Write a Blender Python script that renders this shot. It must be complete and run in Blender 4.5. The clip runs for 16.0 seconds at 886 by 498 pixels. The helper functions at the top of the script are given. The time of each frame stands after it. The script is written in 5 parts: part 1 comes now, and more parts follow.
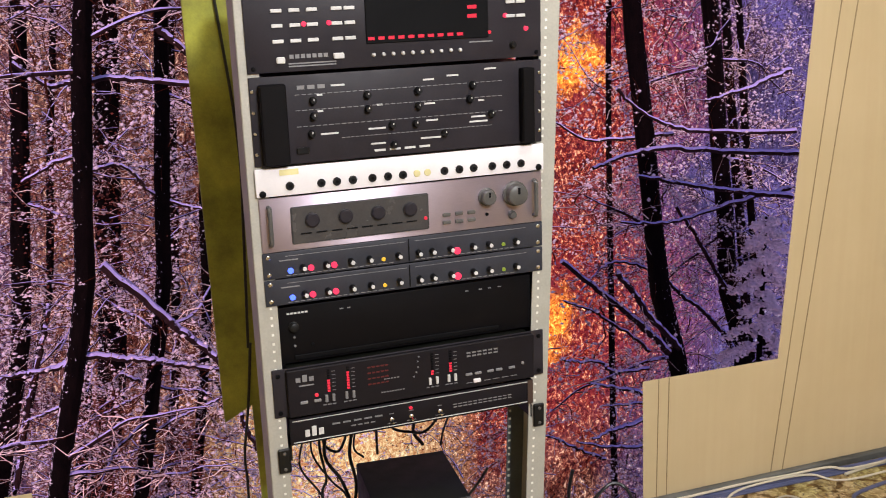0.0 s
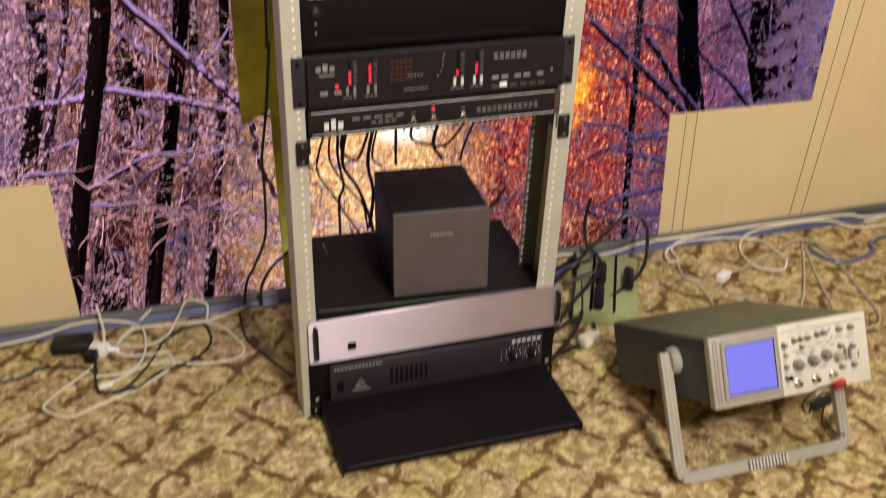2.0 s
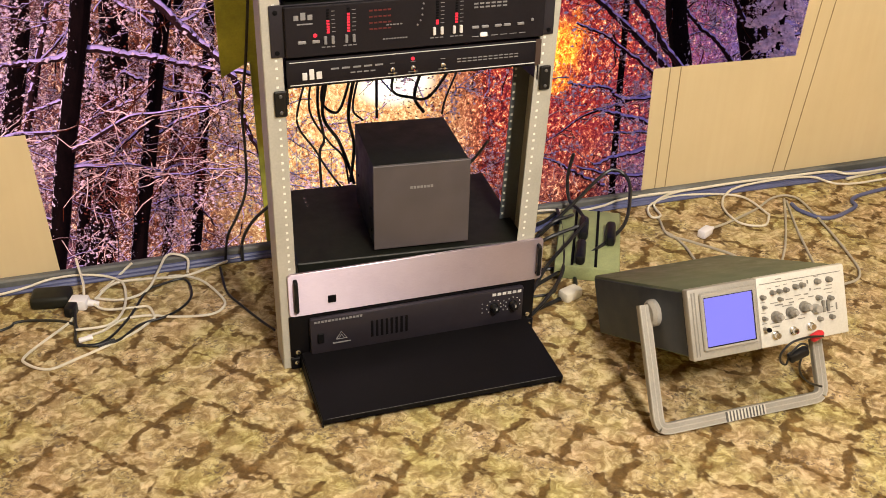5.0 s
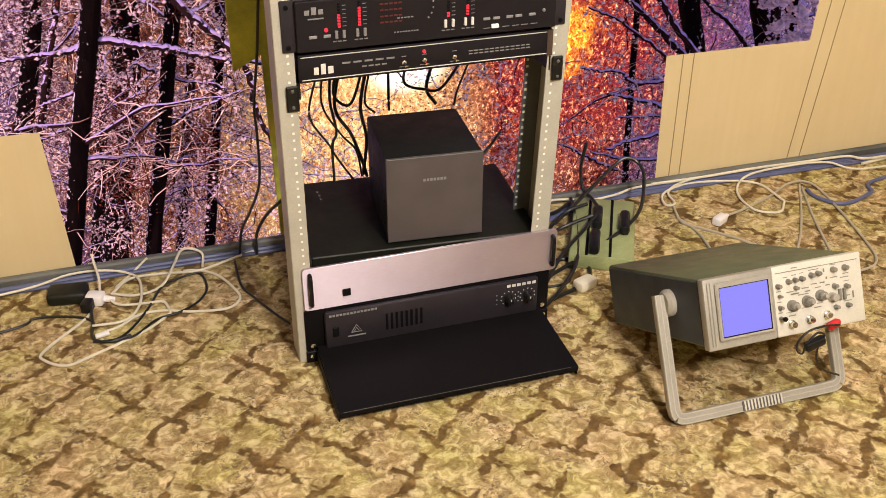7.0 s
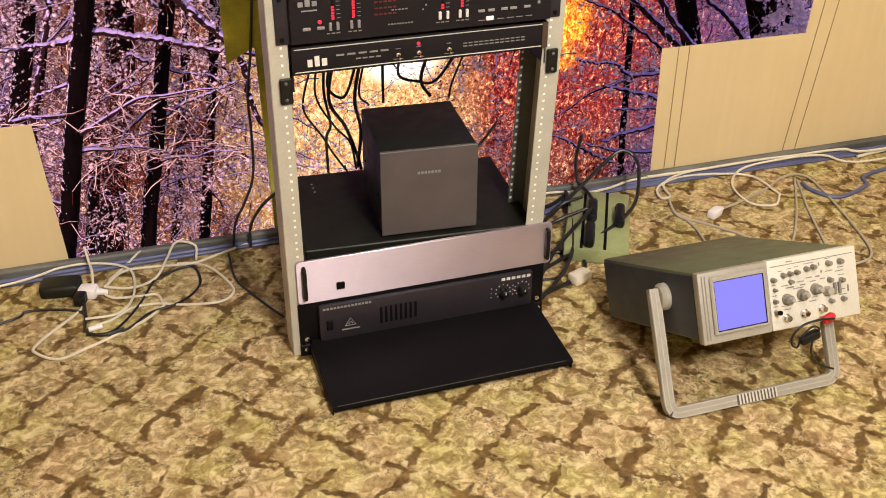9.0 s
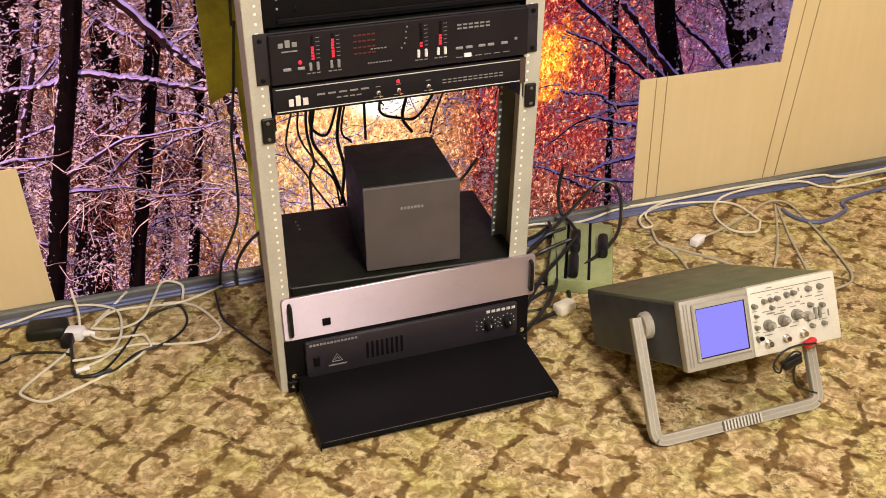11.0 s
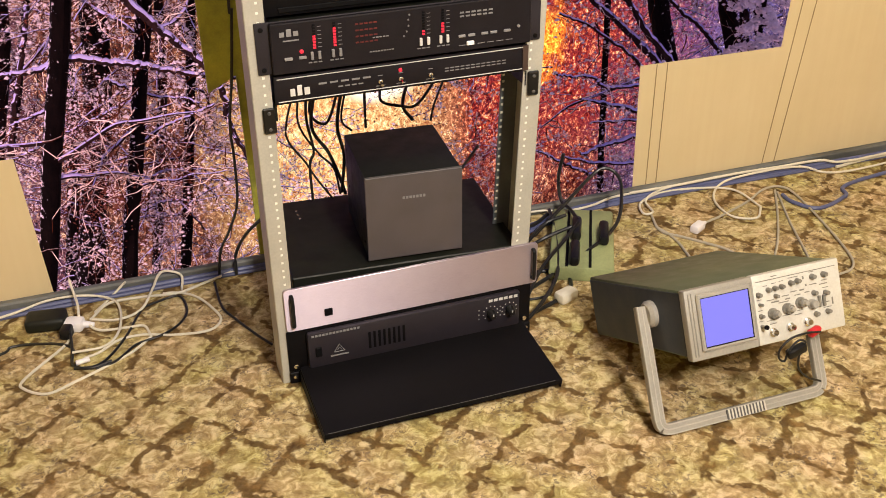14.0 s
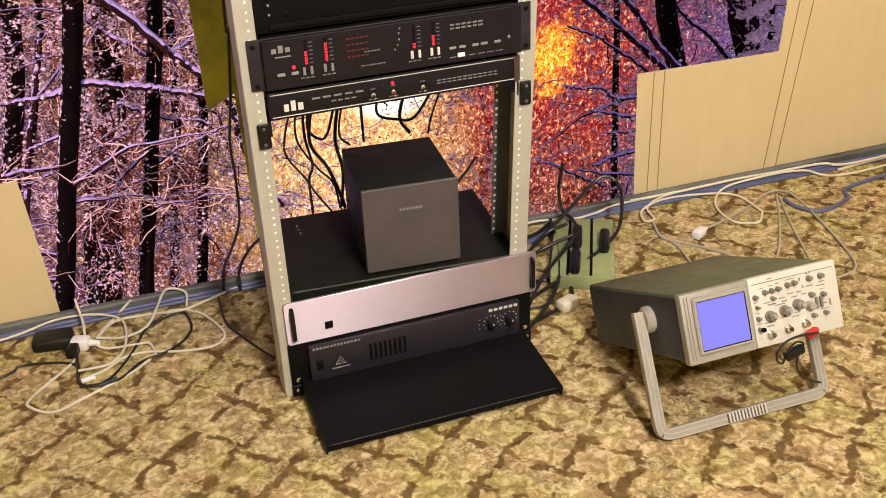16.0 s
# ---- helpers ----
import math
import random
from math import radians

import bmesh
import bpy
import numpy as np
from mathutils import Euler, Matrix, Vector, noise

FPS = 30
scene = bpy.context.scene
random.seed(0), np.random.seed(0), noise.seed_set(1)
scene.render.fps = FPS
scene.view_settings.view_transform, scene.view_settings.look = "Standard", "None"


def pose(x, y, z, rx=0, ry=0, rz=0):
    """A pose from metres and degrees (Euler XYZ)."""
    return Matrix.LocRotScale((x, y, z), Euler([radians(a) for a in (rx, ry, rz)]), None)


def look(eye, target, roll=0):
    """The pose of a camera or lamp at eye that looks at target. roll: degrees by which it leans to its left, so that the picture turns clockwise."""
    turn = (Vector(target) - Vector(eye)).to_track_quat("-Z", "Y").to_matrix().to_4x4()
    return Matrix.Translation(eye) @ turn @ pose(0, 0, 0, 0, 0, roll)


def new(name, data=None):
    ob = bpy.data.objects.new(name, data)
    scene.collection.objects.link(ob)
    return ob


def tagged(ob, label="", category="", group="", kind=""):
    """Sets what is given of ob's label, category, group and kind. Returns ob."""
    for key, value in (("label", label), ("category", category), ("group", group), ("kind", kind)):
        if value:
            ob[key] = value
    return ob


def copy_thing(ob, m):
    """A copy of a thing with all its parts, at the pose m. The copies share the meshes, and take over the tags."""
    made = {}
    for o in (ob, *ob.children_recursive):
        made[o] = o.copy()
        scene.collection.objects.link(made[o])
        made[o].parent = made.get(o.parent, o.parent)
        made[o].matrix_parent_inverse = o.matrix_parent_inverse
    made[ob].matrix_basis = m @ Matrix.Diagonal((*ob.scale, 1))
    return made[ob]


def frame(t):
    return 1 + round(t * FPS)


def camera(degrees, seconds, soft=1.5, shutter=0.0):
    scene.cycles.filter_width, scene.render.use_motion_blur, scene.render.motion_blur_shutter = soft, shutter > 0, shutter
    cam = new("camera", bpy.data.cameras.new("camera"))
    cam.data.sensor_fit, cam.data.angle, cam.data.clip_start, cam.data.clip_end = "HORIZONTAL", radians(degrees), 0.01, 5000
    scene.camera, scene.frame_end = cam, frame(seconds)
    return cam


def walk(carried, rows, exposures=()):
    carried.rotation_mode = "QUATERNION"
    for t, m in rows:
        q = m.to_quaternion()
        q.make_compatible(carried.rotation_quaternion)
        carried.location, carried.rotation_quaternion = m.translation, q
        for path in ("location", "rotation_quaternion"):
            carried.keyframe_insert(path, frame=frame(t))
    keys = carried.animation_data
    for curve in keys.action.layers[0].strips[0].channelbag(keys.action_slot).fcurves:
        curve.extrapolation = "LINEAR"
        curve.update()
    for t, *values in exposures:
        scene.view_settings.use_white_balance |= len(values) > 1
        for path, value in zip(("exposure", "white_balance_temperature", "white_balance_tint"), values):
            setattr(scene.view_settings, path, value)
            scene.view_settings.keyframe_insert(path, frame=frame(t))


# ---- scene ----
cam = camera(46.3, 16.0, soft=0.88, shutter=0.5)
PATH = [
    (0, (-0.485, -1.578, 1.309), (0.146, 0.247, 0.785), -1.9),
    (0.5, (-0.486, -1.594, 1.298), (0.168, 0.216, 0.753), -2.1),
    (0.9, (-0.486, -1.577, 1.323), (0.155, 0.217, 0.713), -0.5),
    (1, (-0.501, -1.569, 1.295), (0.156, 0.222, 0.695), -0.3),
    (1.2, (-0.495, -1.565, 1.3), (0.144, 0.216, 0.649), 1.5),
    (1.5, (-0.511, -1.576, 1.218), (0.134, 0.188, 0.53), 1.1),
    (2, (-0.493, -1.562, 1.183), (0.052, 0.12, 0.247), 0.8),
    (2.5, (-0.49, -1.566, 1.168), (0.032, 0.069, 0.142), 0.7),
    (3, (-0.487, -1.566, 1.166), (0.069, 0.067, 0.155), 1.2),
    (3.5, (-0.486, -1.571, 1.162), (0.089, 0.066, 0.167), 1.3),
    (6, (-0.477, -1.571, 1.167), (0.055, 0.075, 0.163), 0.8),
    (6.5, (-0.481, -1.562, 1.173), (0.043, 0.074, 0.148), 0.4),
    (7, (-0.478, -1.564, 1.173), (0.049, 0.073, 0.152), 0.1),
    (7.5, (-0.486, -1.555, 1.165), (0.047, 0.081, 0.146), -0.0),
    (8, (-0.484, -1.555, 1.161), (0.047, 0.064, 0.113), -0.3),
    (8.5, (-0.482, -1.558, 1.168), (0.057, 0.055, 0.116), 0.2),
    (9, (-0.474, -1.558, 1.172), (0.059, 0.069, 0.137), 0.3),
    (11.5, (-0.464, -1.58, 1.183), (0.104, 0.074, 0.213), -0.9),
    (12, (-0.451, -1.584, 1.18), (0.106, 0.078, 0.215), -1.6),
    (12.5, (-0.464, -1.571, 1.18), (0.103, 0.078, 0.2), -1.4),
    (13, (-0.466, -1.57, 1.179), (0.089, 0.071, 0.18), -1.6),
    (13.5, (-0.474, -1.568, 1.18), (0.087, 0.072, 0.181), -1.2),
    (14, (-0.481, -1.552, 1.188), (0.09, 0.077, 0.178), -0.7),
    (14.5, (-0.474, -1.551, 1.186), (0.082, 0.08, 0.169), -0.8),
    (15, (-0.468, -1.565, 1.185), (0.078, 0.068, 0.167), -1.7),
    (15.5, (-0.463, -1.577, 1.188), (0.091, 0.061, 0.183), -1.8),
    (16, (-0.452, -1.58, 1.186), (0.092, 0.075, 0.203), -2.6),
]
walk(cam, [(t, look(eye, target, roll)) for t, eye, target, roll in PATH],
     exposures=[(0.0, 0.1, 5600, 10), (1.2, 0.1, 5800, 10), (2.0, 0.25, 6200, 10), (2.6, 0.5, 6500, 10), (16.0, 0.5, 6500, 10)])

# ---------------------------------------------------------------- world and light
world = bpy.data.worlds.new("winter_dusk")
scene.world = world
world.use_nodes = True
wn = world.node_tree
wn.nodes.clear()
w_sky = wn.nodes.new("ShaderNodeTexSky")
w_sky.sky_type = 'NISHITA'
w_sky.sun_disc = False
w_sky.sun_elevation = radians(16)
w_sky.sun_rotation = radians(209)
w_tint = wn.nodes.new("ShaderNodeMixRGB")
w_tint.blend_type = 'MULTIPLY'
w_tint.inputs[0].default_value = 1.0
w_tint.inputs[2].default_value = (1.0, 0.66, 0.98, 1)
w_bg = wn.nodes.new("ShaderNodeBackground")
w_bg.inputs[1].default_value = 0.085
w_out = wn.nodes.new("ShaderNodeOutputWorld")
wn.links.new(w_sky.outputs[0], w_tint.inputs[1])
wn.links.new(w_tint.outputs[0], w_bg.inputs[0])
wn.links.new(w_bg.outputs[0], w_out.inputs[0])


def lamp(name, kind, m, energy, color, **settings):
    data = bpy.data.lights.new(name, kind)
    data.energy, data.color = energy, color
    if kind == 'AREA':
        data.shape, data.size = 'DISK', settings["size"]
    if kind == 'SUN':
        data.angle = settings["angle"]
    ob = new(name, data)
    ob.matrix_world = m
    return ob


lamp("sun", 'SUN', look((-4.5, -8, 4.2), (0, 0, 0)), 2.9, (1.0, 0.55, 0.52), angle=radians(1.5))
lamp("room_lamp", 'AREA', look((0.2, -2.3, 2.2), (0.15, 0, 0.4)), 64.0, (1.0, 0.90, 0.79), size=0.35)
# weak overhead fill, added to brighten the room; no lamp is built there
lamp("overhead_fill", 'AREA', look((0.4, -1.0, 2.5), (0.4, -1.0, 0)), 14.0, (1.0, 0.88, 0.7), size=0.5)


# ---------------------------------------------------------------- materials
class Nodes:
    """Short-hand for building a node material."""

    def __init__(self, name):
        self.mat = bpy.data.materials.new(name)
        self.mat.use_nodes = True
        self.t = self.mat.node_tree
        self.bsdf = self.t.nodes["Principled BSDF"]
        self.pos = self.t.nodes.new("ShaderNodeTexCoord").outputs["Object"]

    def node(self, kind, blend_type=None, operation=None, feature=None, use_clamp=None):
        n = self.t.nodes.new(kind)
        if blend_type:
            n.blend_type = blend_type
        if operation:
            n.operation = operation
        if feature:
            n.feature = feature
        if use_clamp:
            n.use_clamp = True
        return n

    def link(self, a, b):
        self.t.links.new(a, b)

    def noise(self, scale, detail=4, rough=0.6, vec=None, distortion=0.0):
        n = self.node("ShaderNodeTexNoise")
        n.inputs["Scale"].default_value = scale
        n.inputs["Detail"].default_value = detail
        n.inputs["Roughness"].default_value = rough
        n.inputs["Distortion"].default_value = distortion
        self.link(vec or self.pos, n.inputs["Vector"])
        return n.outputs["Fac"]

    def ramp(self, fac, *stops):
        r = self.node("ShaderNodeValToRGB")
        e = r.color_ramp.elements
        while len(e) < len(stops):
            e.new(0.5)
        for s, (p, c) in zip(e, stops):
            s.position = p
            s.color = (*c, 1) if len(c) == 3 else c
        self.link(fac, r.inputs[0])
        return r.outputs[0]

    def mix(self, fac, a, b, blend='MIX'):
        m = self.node("ShaderNodeMixRGB", blend_type=blend)
        for i, v in ((0, fac), (1, a), (2, b)):
            if isinstance(v, (int, float)):
                m.inputs[i].default_value = v
            elif isinstance(v, tuple):
                m.inputs[i].default_value = (*v, 1)
            else:
                self.link(v, m.inputs[i])
        return m.outputs[0]

    def math(self, op, a, b=0.0, clamp=False):
        m = self.node("ShaderNodeMath", operation=op, use_clamp=clamp)
        for i, v in ((0, a), (1, b)):
            if isinstance(v, (int, float)):
                m.inputs[i].default_value = v
            else:
                self.link(v, m.inputs[i])
        return m.outputs[0]

    def bump(self, height, strength, distance):
        b = self.node("ShaderNodeBump")
        b.inputs["Strength"].default_value = strength
        b.inputs["Distance"].default_value = distance
        self.link(height, b.inputs["Height"])
        self.link(b.outputs[0], self.bsdf.inputs["Normal"])

    def mapped(self, scale=(1, 1, 1), rot=(0, 0, 0)):
        m = self.node("ShaderNodeMapping")
        m.inputs["Scale"].default_value = scale
        m.inputs["Rotation"].default_value = [radians(a) for a in rot]
        self.link(self.pos, m.inputs["Vector"])
        return m.outputs[0]

    def done(self, color=None, rough=0.5, metal=0.0, spec=0.5):
        if color is not None:
            if isinstance(color, tuple):
                self.bsdf.inputs["Base Color"].default_value = (*color, 1)
            else:
                self.link(color, self.bsdf.inputs["Base Color"])
        if isinstance(rough, (int, float)):
            self.bsdf.inputs["Roughness"].default_value = rough
        else:
            self.link(rough, self.bsdf.inputs["Roughness"])
        self.bsdf.inputs["Metallic"].default_value = metal
        self.bsdf.inputs["Specular IOR Level"].default_value = spec
        return self.mat


def worn(name, color, rough, metal=0.0, spec=0.5, amount=0.18, scale=14.0, fine=260.0, bump=0.05, stain=1.0):
    """Paint, plastic or metal with soft stains and a fine grain."""
    n = Nodes(name)
    dark = tuple(c * (1 - amount) for c in color)
    light = tuple(min(1, c * (1 + amount * 0.6)) for c in color)
    c = n.ramp(n.noise(scale, 5), (0.3, dark), (0.7, light))
    grain = n.noise(fine, 2)
    c = n.mix(0.05, c, n.ramp(grain, (0.35, (0, 0, 0)), (0.65, (1, 1, 1))), 'OVERLAY')
    r = n.ramp(n.noise(scale * 2, 4), (0.3, (rough * (1 - 0.2 * stain),) * 3), (0.75, (min(1, rough * (1 + 0.25 * stain)),) * 3))
    n.bump(grain, bump, 0.0006)
    return n.done(c, r, metal, spec)


def glow(name, color, strength):
    n = Nodes(name)
    n.bsdf.inputs["Emission Color"].default_value = (*color, 1)
    n.bsdf.inputs["Emission Strength"].default_value = strength
    return n.done((0.01, 0.01, 0.012), 0.3)


M_black = worn("black_paint", (0.005, 0.0045, 0.0055), 0.5, spec=0.1, stain=0.25)
M_face = worn("black_panel_lacquer", (0.012, 0.010, 0.013), 0.5, spec=0.16, stain=0.25)
M_black_matte = worn("black_matte_steel", (0.009, 0.010, 0.007), 0.5, spec=0.35, amount=0.3)
M_black_plastic = worn("black_plastic", (0.006, 0.006, 0.007), 0.4, spec=0.35)
M_charcoal = worn("charcoal_paint", (0.026, 0.023, 0.029), 0.45, spec=0.2)
M_cubegrey = worn("dark_grey_vinyl", (0.078, 0.067, 0.072), 0.5, fine=500, bump=0.2)
M_bezel = worn("black_amplifier_bezel", (0.022, 0.019, 0.026), 0.42, spec=0.3, stain=0.4)
M_slate = worn("slate_paint", (0.036, 0.038, 0.050), 0.42, spec=0.3)
M_post = worn("grey_steel_paint", (0.43, 0.42, 0.37), 0.45, amount=0.12)
M_darkpost = worn("blue_grey_steel", (0.10, 0.115, 0.125), 0.45)
M_white = worn("white_paint", (0.83, 0.81, 0.84), 0.4, amount=0.07)
M_hole = worn("pale_hole", (0.85, 0.85, 0.78), 0.6)
M_dark = worn("dark_recess", (0.004, 0.004, 0.005), 0.6, spec=0.1)
M_window = worn("smoked_window", (0.06, 0.058, 0.06), 0.25)
M_greyknob = worn("grey_knob", (0.09, 0.088, 0.085), 0.4)
M_print = worn("white_print", (0.62, 0.62, 0.62), 0.5)
M_dimprint = worn("grey_print", (0.22, 0.22, 0.23), 0.5)
M_chrome = worn("chrome", (0.75, 0.75, 0.76), 0.2, metal=1.0)
M_scopebody = worn("olive_grey_paint", (0.10, 0.122, 0.07), 0.5)
M_scopeshade = worn("shaded_blue_grey_plastic", (0.04, 0.05, 0.07), 0.5)
M_beige = worn("beige_plastic", (0.31, 0.295, 0.26), 0.45, amount=0.1)
M_scopeknob = worn("grey_beige_knob", (0.20, 0.19, 0.165), 0.4)
M_rim = worn("pale_beige_rim", (0.40, 0.38, 0.335), 0.45, amount=0.1)
M_cream_panel = worn("cream_panel", (0.57, 0.555, 0.50), 0.45, amount=0.08)
M_whitecable = worn("white_cable", (0.7, 0.66, 0.55), 0.45)
M_greycable = worn("grey_cable", (0.42, 0.38, 0.30), 0.5)
M_bluecable = worn("blue_grey_cable", (0.10, 0.115, 0.24), 0.5)
M_blackcable = worn("black_cable", (0.012, 0.012, 0.012), 0.4)
M_red = worn("red_plastic", (0.5, 0.02, 0.03), 0.35)
M_maroon = worn("maroon_screenprint", (0.11, 0.012, 0.012), 0.5)
M_brown = worn("brown_plastic", (0.055, 0.034, 0.028), 0.5)
M_yellowtape = worn("yellow_tape", (0.72, 0.66, 0.33), 0.5)
M_olivewall = worn("olive_wall_paint", (0.40, 0.41, 0.055), 0.75, amount=0.6, scale=9)
M_base = worn("blue_grey_skirting", (0.14, 0.145, 0.14), 0.55, amount=0.55, scale=6)
M_foundation = worn("grey_render", (0.35, 0.33, 0.3), 0.85)
M_ceiling = worn("ceiling_paint", (0.75, 0.73, 0.68), 0.8)
M_strip = worn("pale_green_plastic", (0.30, 0.34, 0.16), 0.45, amount=0.3)
L_red = glow("red_led", (1.0, 0.02, 0.05), 0.9)
L_redhot = glow("bright_red_led", (1.0, 0.03, 0.08), 1.5)
L_blue = glow("blue_led", (0.10, 0.16, 1.0), 2.4)
L_amber = glow("amber_led", (1.0, 0.55, 0.02), 1.0)
L_green = glow("green_led", (0.5, 0.6, 0.03), 0.5)


def brushed_silver():
    """Aluminium brushed along its width: its sheen runs up and down."""
    n = Nodes("brushed_aluminium")
    streak = n.noise(60, 3, 0.7, n.mapped((1, 1, 60)))
    c = n.ramp(n.noise(7, 4), (0.3, (0.47, 0.40, 0.485)), (0.7, (0.55, 0.48, 0.565)))
    c = n.mix(0.15, c, n.ramp(streak, (0.3, (0.2, 0.2, 0.2)), (0.7, (0.9, 0.9, 0.9))), 'OVERLAY')
    n.bump(streak, 0.04, 0.0005)
    along = n.node("ShaderNodeTangent")
    along.direction_type, along.axis = 'RADIAL', 'Z'
    n.link(along.outputs[0], n.bsdf.inputs["Tangent"])
    n.bsdf.inputs["Anisotropic"].default_value = 0.93
    n.bsdf.inputs["Anisotropic Rotation"].default_value = 0.25
    return n.done(c, 0.42, 0.8)


M_silver = brushed_silver()


def carpet_material():
    n = Nodes("patterned_carpet")

    # a loose lattice of short diagonal brown strokes that break off and thicken
    def strokes_along(turn, period, keep, cut, seed_scale):
        wave = n.node("ShaderNodeTexWave")
        wave.inputs["Scale"].default_value = 2 * math.pi / 20 / period
        wave.inputs["Distortion"].default_value = 2.6
        wave.inputs["Detail"].default_value = 3.0
        wave.inputs["Detail Scale"].default_value = 4.2
        wave.inputs["Detail Roughness"].default_value = 0.62
        n.link(n.mapped((1, 1, 0), (0, 0, turn)), wave.inputs["Vector"])
        gaps = n.ramp(n.noise(seed_scale, 2), (keep, (0, 0, 0)), (keep + 0.05, (1, 1, 1)))
        band = n.ramp(wave.outputs["Fac"], (cut, (0, 0, 0)), (min(0.995, cut + 0.07), (1, 1, 1)))
        return n.mix(1.0, gaps, band, 'MULTIPLY')

    heavy = strokes_along(47, 0.106, 0.44, 0.90, 19.0)
    cross = strokes_along(-41, 0.098, 0.45, 0.90, 23.0)
    strokes = n.mix(1.0, heavy, cross, 'LIGHTEN')

    # pale woven lumps, each with a shaded rim
    def lumps(scale, warp):
        w = n.node("ShaderNodeTexNoise")
        w.inputs["Scale"].default_value = scale * 0.8
        w.inputs["Detail"].default_value = 3.0
        n.link(n.pos, w.inputs["Vector"])
        shift = n.node("ShaderNodeVectorMath", operation='MULTIPLY_ADD')
        n.link(w.outputs["Color"], shift.inputs[0])
        shift.inputs[1].default_value = (warp, warp, 0.0)
        n.link(n.pos, shift.inputs[2])
        cell = n.node("ShaderNodeTexVoronoi")
        cell.inputs["Scale"].default_value = scale
        n.link(shift.outputs[0], cell.inputs["Vector"])
        return cell

    big, small = lumps(46, 0.03), lumps(95, 0.016)
    field = n.ramp(big.outputs["Distance"], (0.12, (0.66, 0.55, 0.345)), (0.42, (0.55, 0.44, 0.25)), (0.62, (0.34, 0.255, 0.125)))
    blot = n.noise(44, 5, 0.66, distortion=0.8)
    field = n.mix(0.72, field, n.ramp(blot, (0.34, (0.13, 0.085, 0.04)), (0.43, (0.30, 0.225, 0.115)), (0.50, (0.43, 0.345, 0.195)), (0.53, (0.62, 0.53, 0.335)), (0.62, (0.84, 0.76, 0.54))))
    field = n.mix(0.22, field, n.ramp(small.outputs["Distance"], (0.15, (0.72, 0.63, 0.42)), (0.55, (0.36, 0.27, 0.14))))
    own = n.node("ShaderNodeSeparateColor")
    n.link(big.outputs["Color"], own.inputs[0])
    field = n.mix(0.4, field, n.ramp(own.outputs[0], (0.0, (0.62, 0.60, 0.56)), (0.35, (0.95, 0.93, 0.86)), (0.75, (1.12, 1.10, 1.04)), (1.0, (0.86, 0.76, 0.66))), 'MULTIPLY')
    tone = n.ramp(n.noise(7, 3), (0.36, (0.88, 0.93, 0.52)), (0.50, (1.0, 0.96, 0.80)), (0.64, (1.0, 0.86, 0.80)))
    field = n.mix(0.7, field, tone, 'MULTIPLY')
    # soft dark flecks gathered in patches
    fleck = n.ramp(n.noise(120, 3, 0.6, distortion=0.6), (0.52, (0, 0, 0)), (0.60, (1, 1, 1)))
    patch = n.ramp(n.noise(13, 3), (0.46, (0, 0, 0)), (0.60, (0.8, 0.8, 0.8)))
    field = n.mix(n.mix(1.0, fleck, patch, 'MULTIPLY'), field, (0.13, 0.095, 0.07))
    brown = n.ramp(n.noise(34, 3), (0.35, (0.060, 0.030, 0.010)), (0.55, (0.13, 0.075, 0.024)), (0.72, (0.26, 0.15, 0.05)))
    col = n.mix(n.mix(0.9, (0, 0, 0), strokes), field, brown)
    pile = n.noise(600, 2)
    col = n.mix(0.15, col, n.ramp(pile, (0.3, (0, 0, 0)), (0.7, (1, 1, 1))), 'OVERLAY')
    n.bump(n.math('ADD', n.math('MULTIPLY', pile, 0.4), blot), 0.6, 0.004)
    return n.done(col, 0.95, 0.0, 0.1)


M_carpet = carpet_material()


def wallpaper_material():
    n = Nodes("cream_wallpaper")
    c = n.ramp(n.noise(2.2, 5), (0.3, (0.62, 0.505, 0.295)), (0.7, (0.70, 0.575, 0.355)))
    stripes = n.noise(9, 2, 0.5, n.mapped((6, 6, 0.25)))
    c = n.mix(0.05, c, n.ramp(stripes, (0.35, (0.3, 0.3, 0.3)), (0.65, (0.7, 0.7, 0.7))), 'OVERLAY')
    n.bump(n.noise(160, 3), 0.1, 0.002)
    return n.done(c, 0.6, 0.0, 0.3)


M_wallpaper = wallpaper_material()
M_pinstripe = worn("brown_pinstripe", (0.27, 0.19, 0.09), 0.6)


def snowy(name, bark_a, bark_b, snow, at, soft, patch=9):
    """Bark with snow lying on whatever faces up."""
    n = Nodes(name)
    geo = n.node("ShaderNodeNewGeometry")
    up = n.node("ShaderNodeSeparateXYZ")
    n.link(geo.outputs["Normal"], up.inputs[0])
    h = n.math('ADD', up.outputs[2], n.math('MULTIPLY', n.math('SUBTRACT', n.noise(patch, 4), 0.5), 1.4))
    cover = n.ramp(h, (at, (0, 0, 0)), (at + soft, (1, 1, 1)))
    bark = n.ramp(n.noise(22, 5, 0.7, n.mapped((1, 1, 0.3))), (0.3, bark_a), (0.7, bark_b))
    n.bump(n.noise(30, 5), 0.5, 0.02)
    return n.done(n.mix(cover, bark, snow), 0.9, 0.0, 0.05)


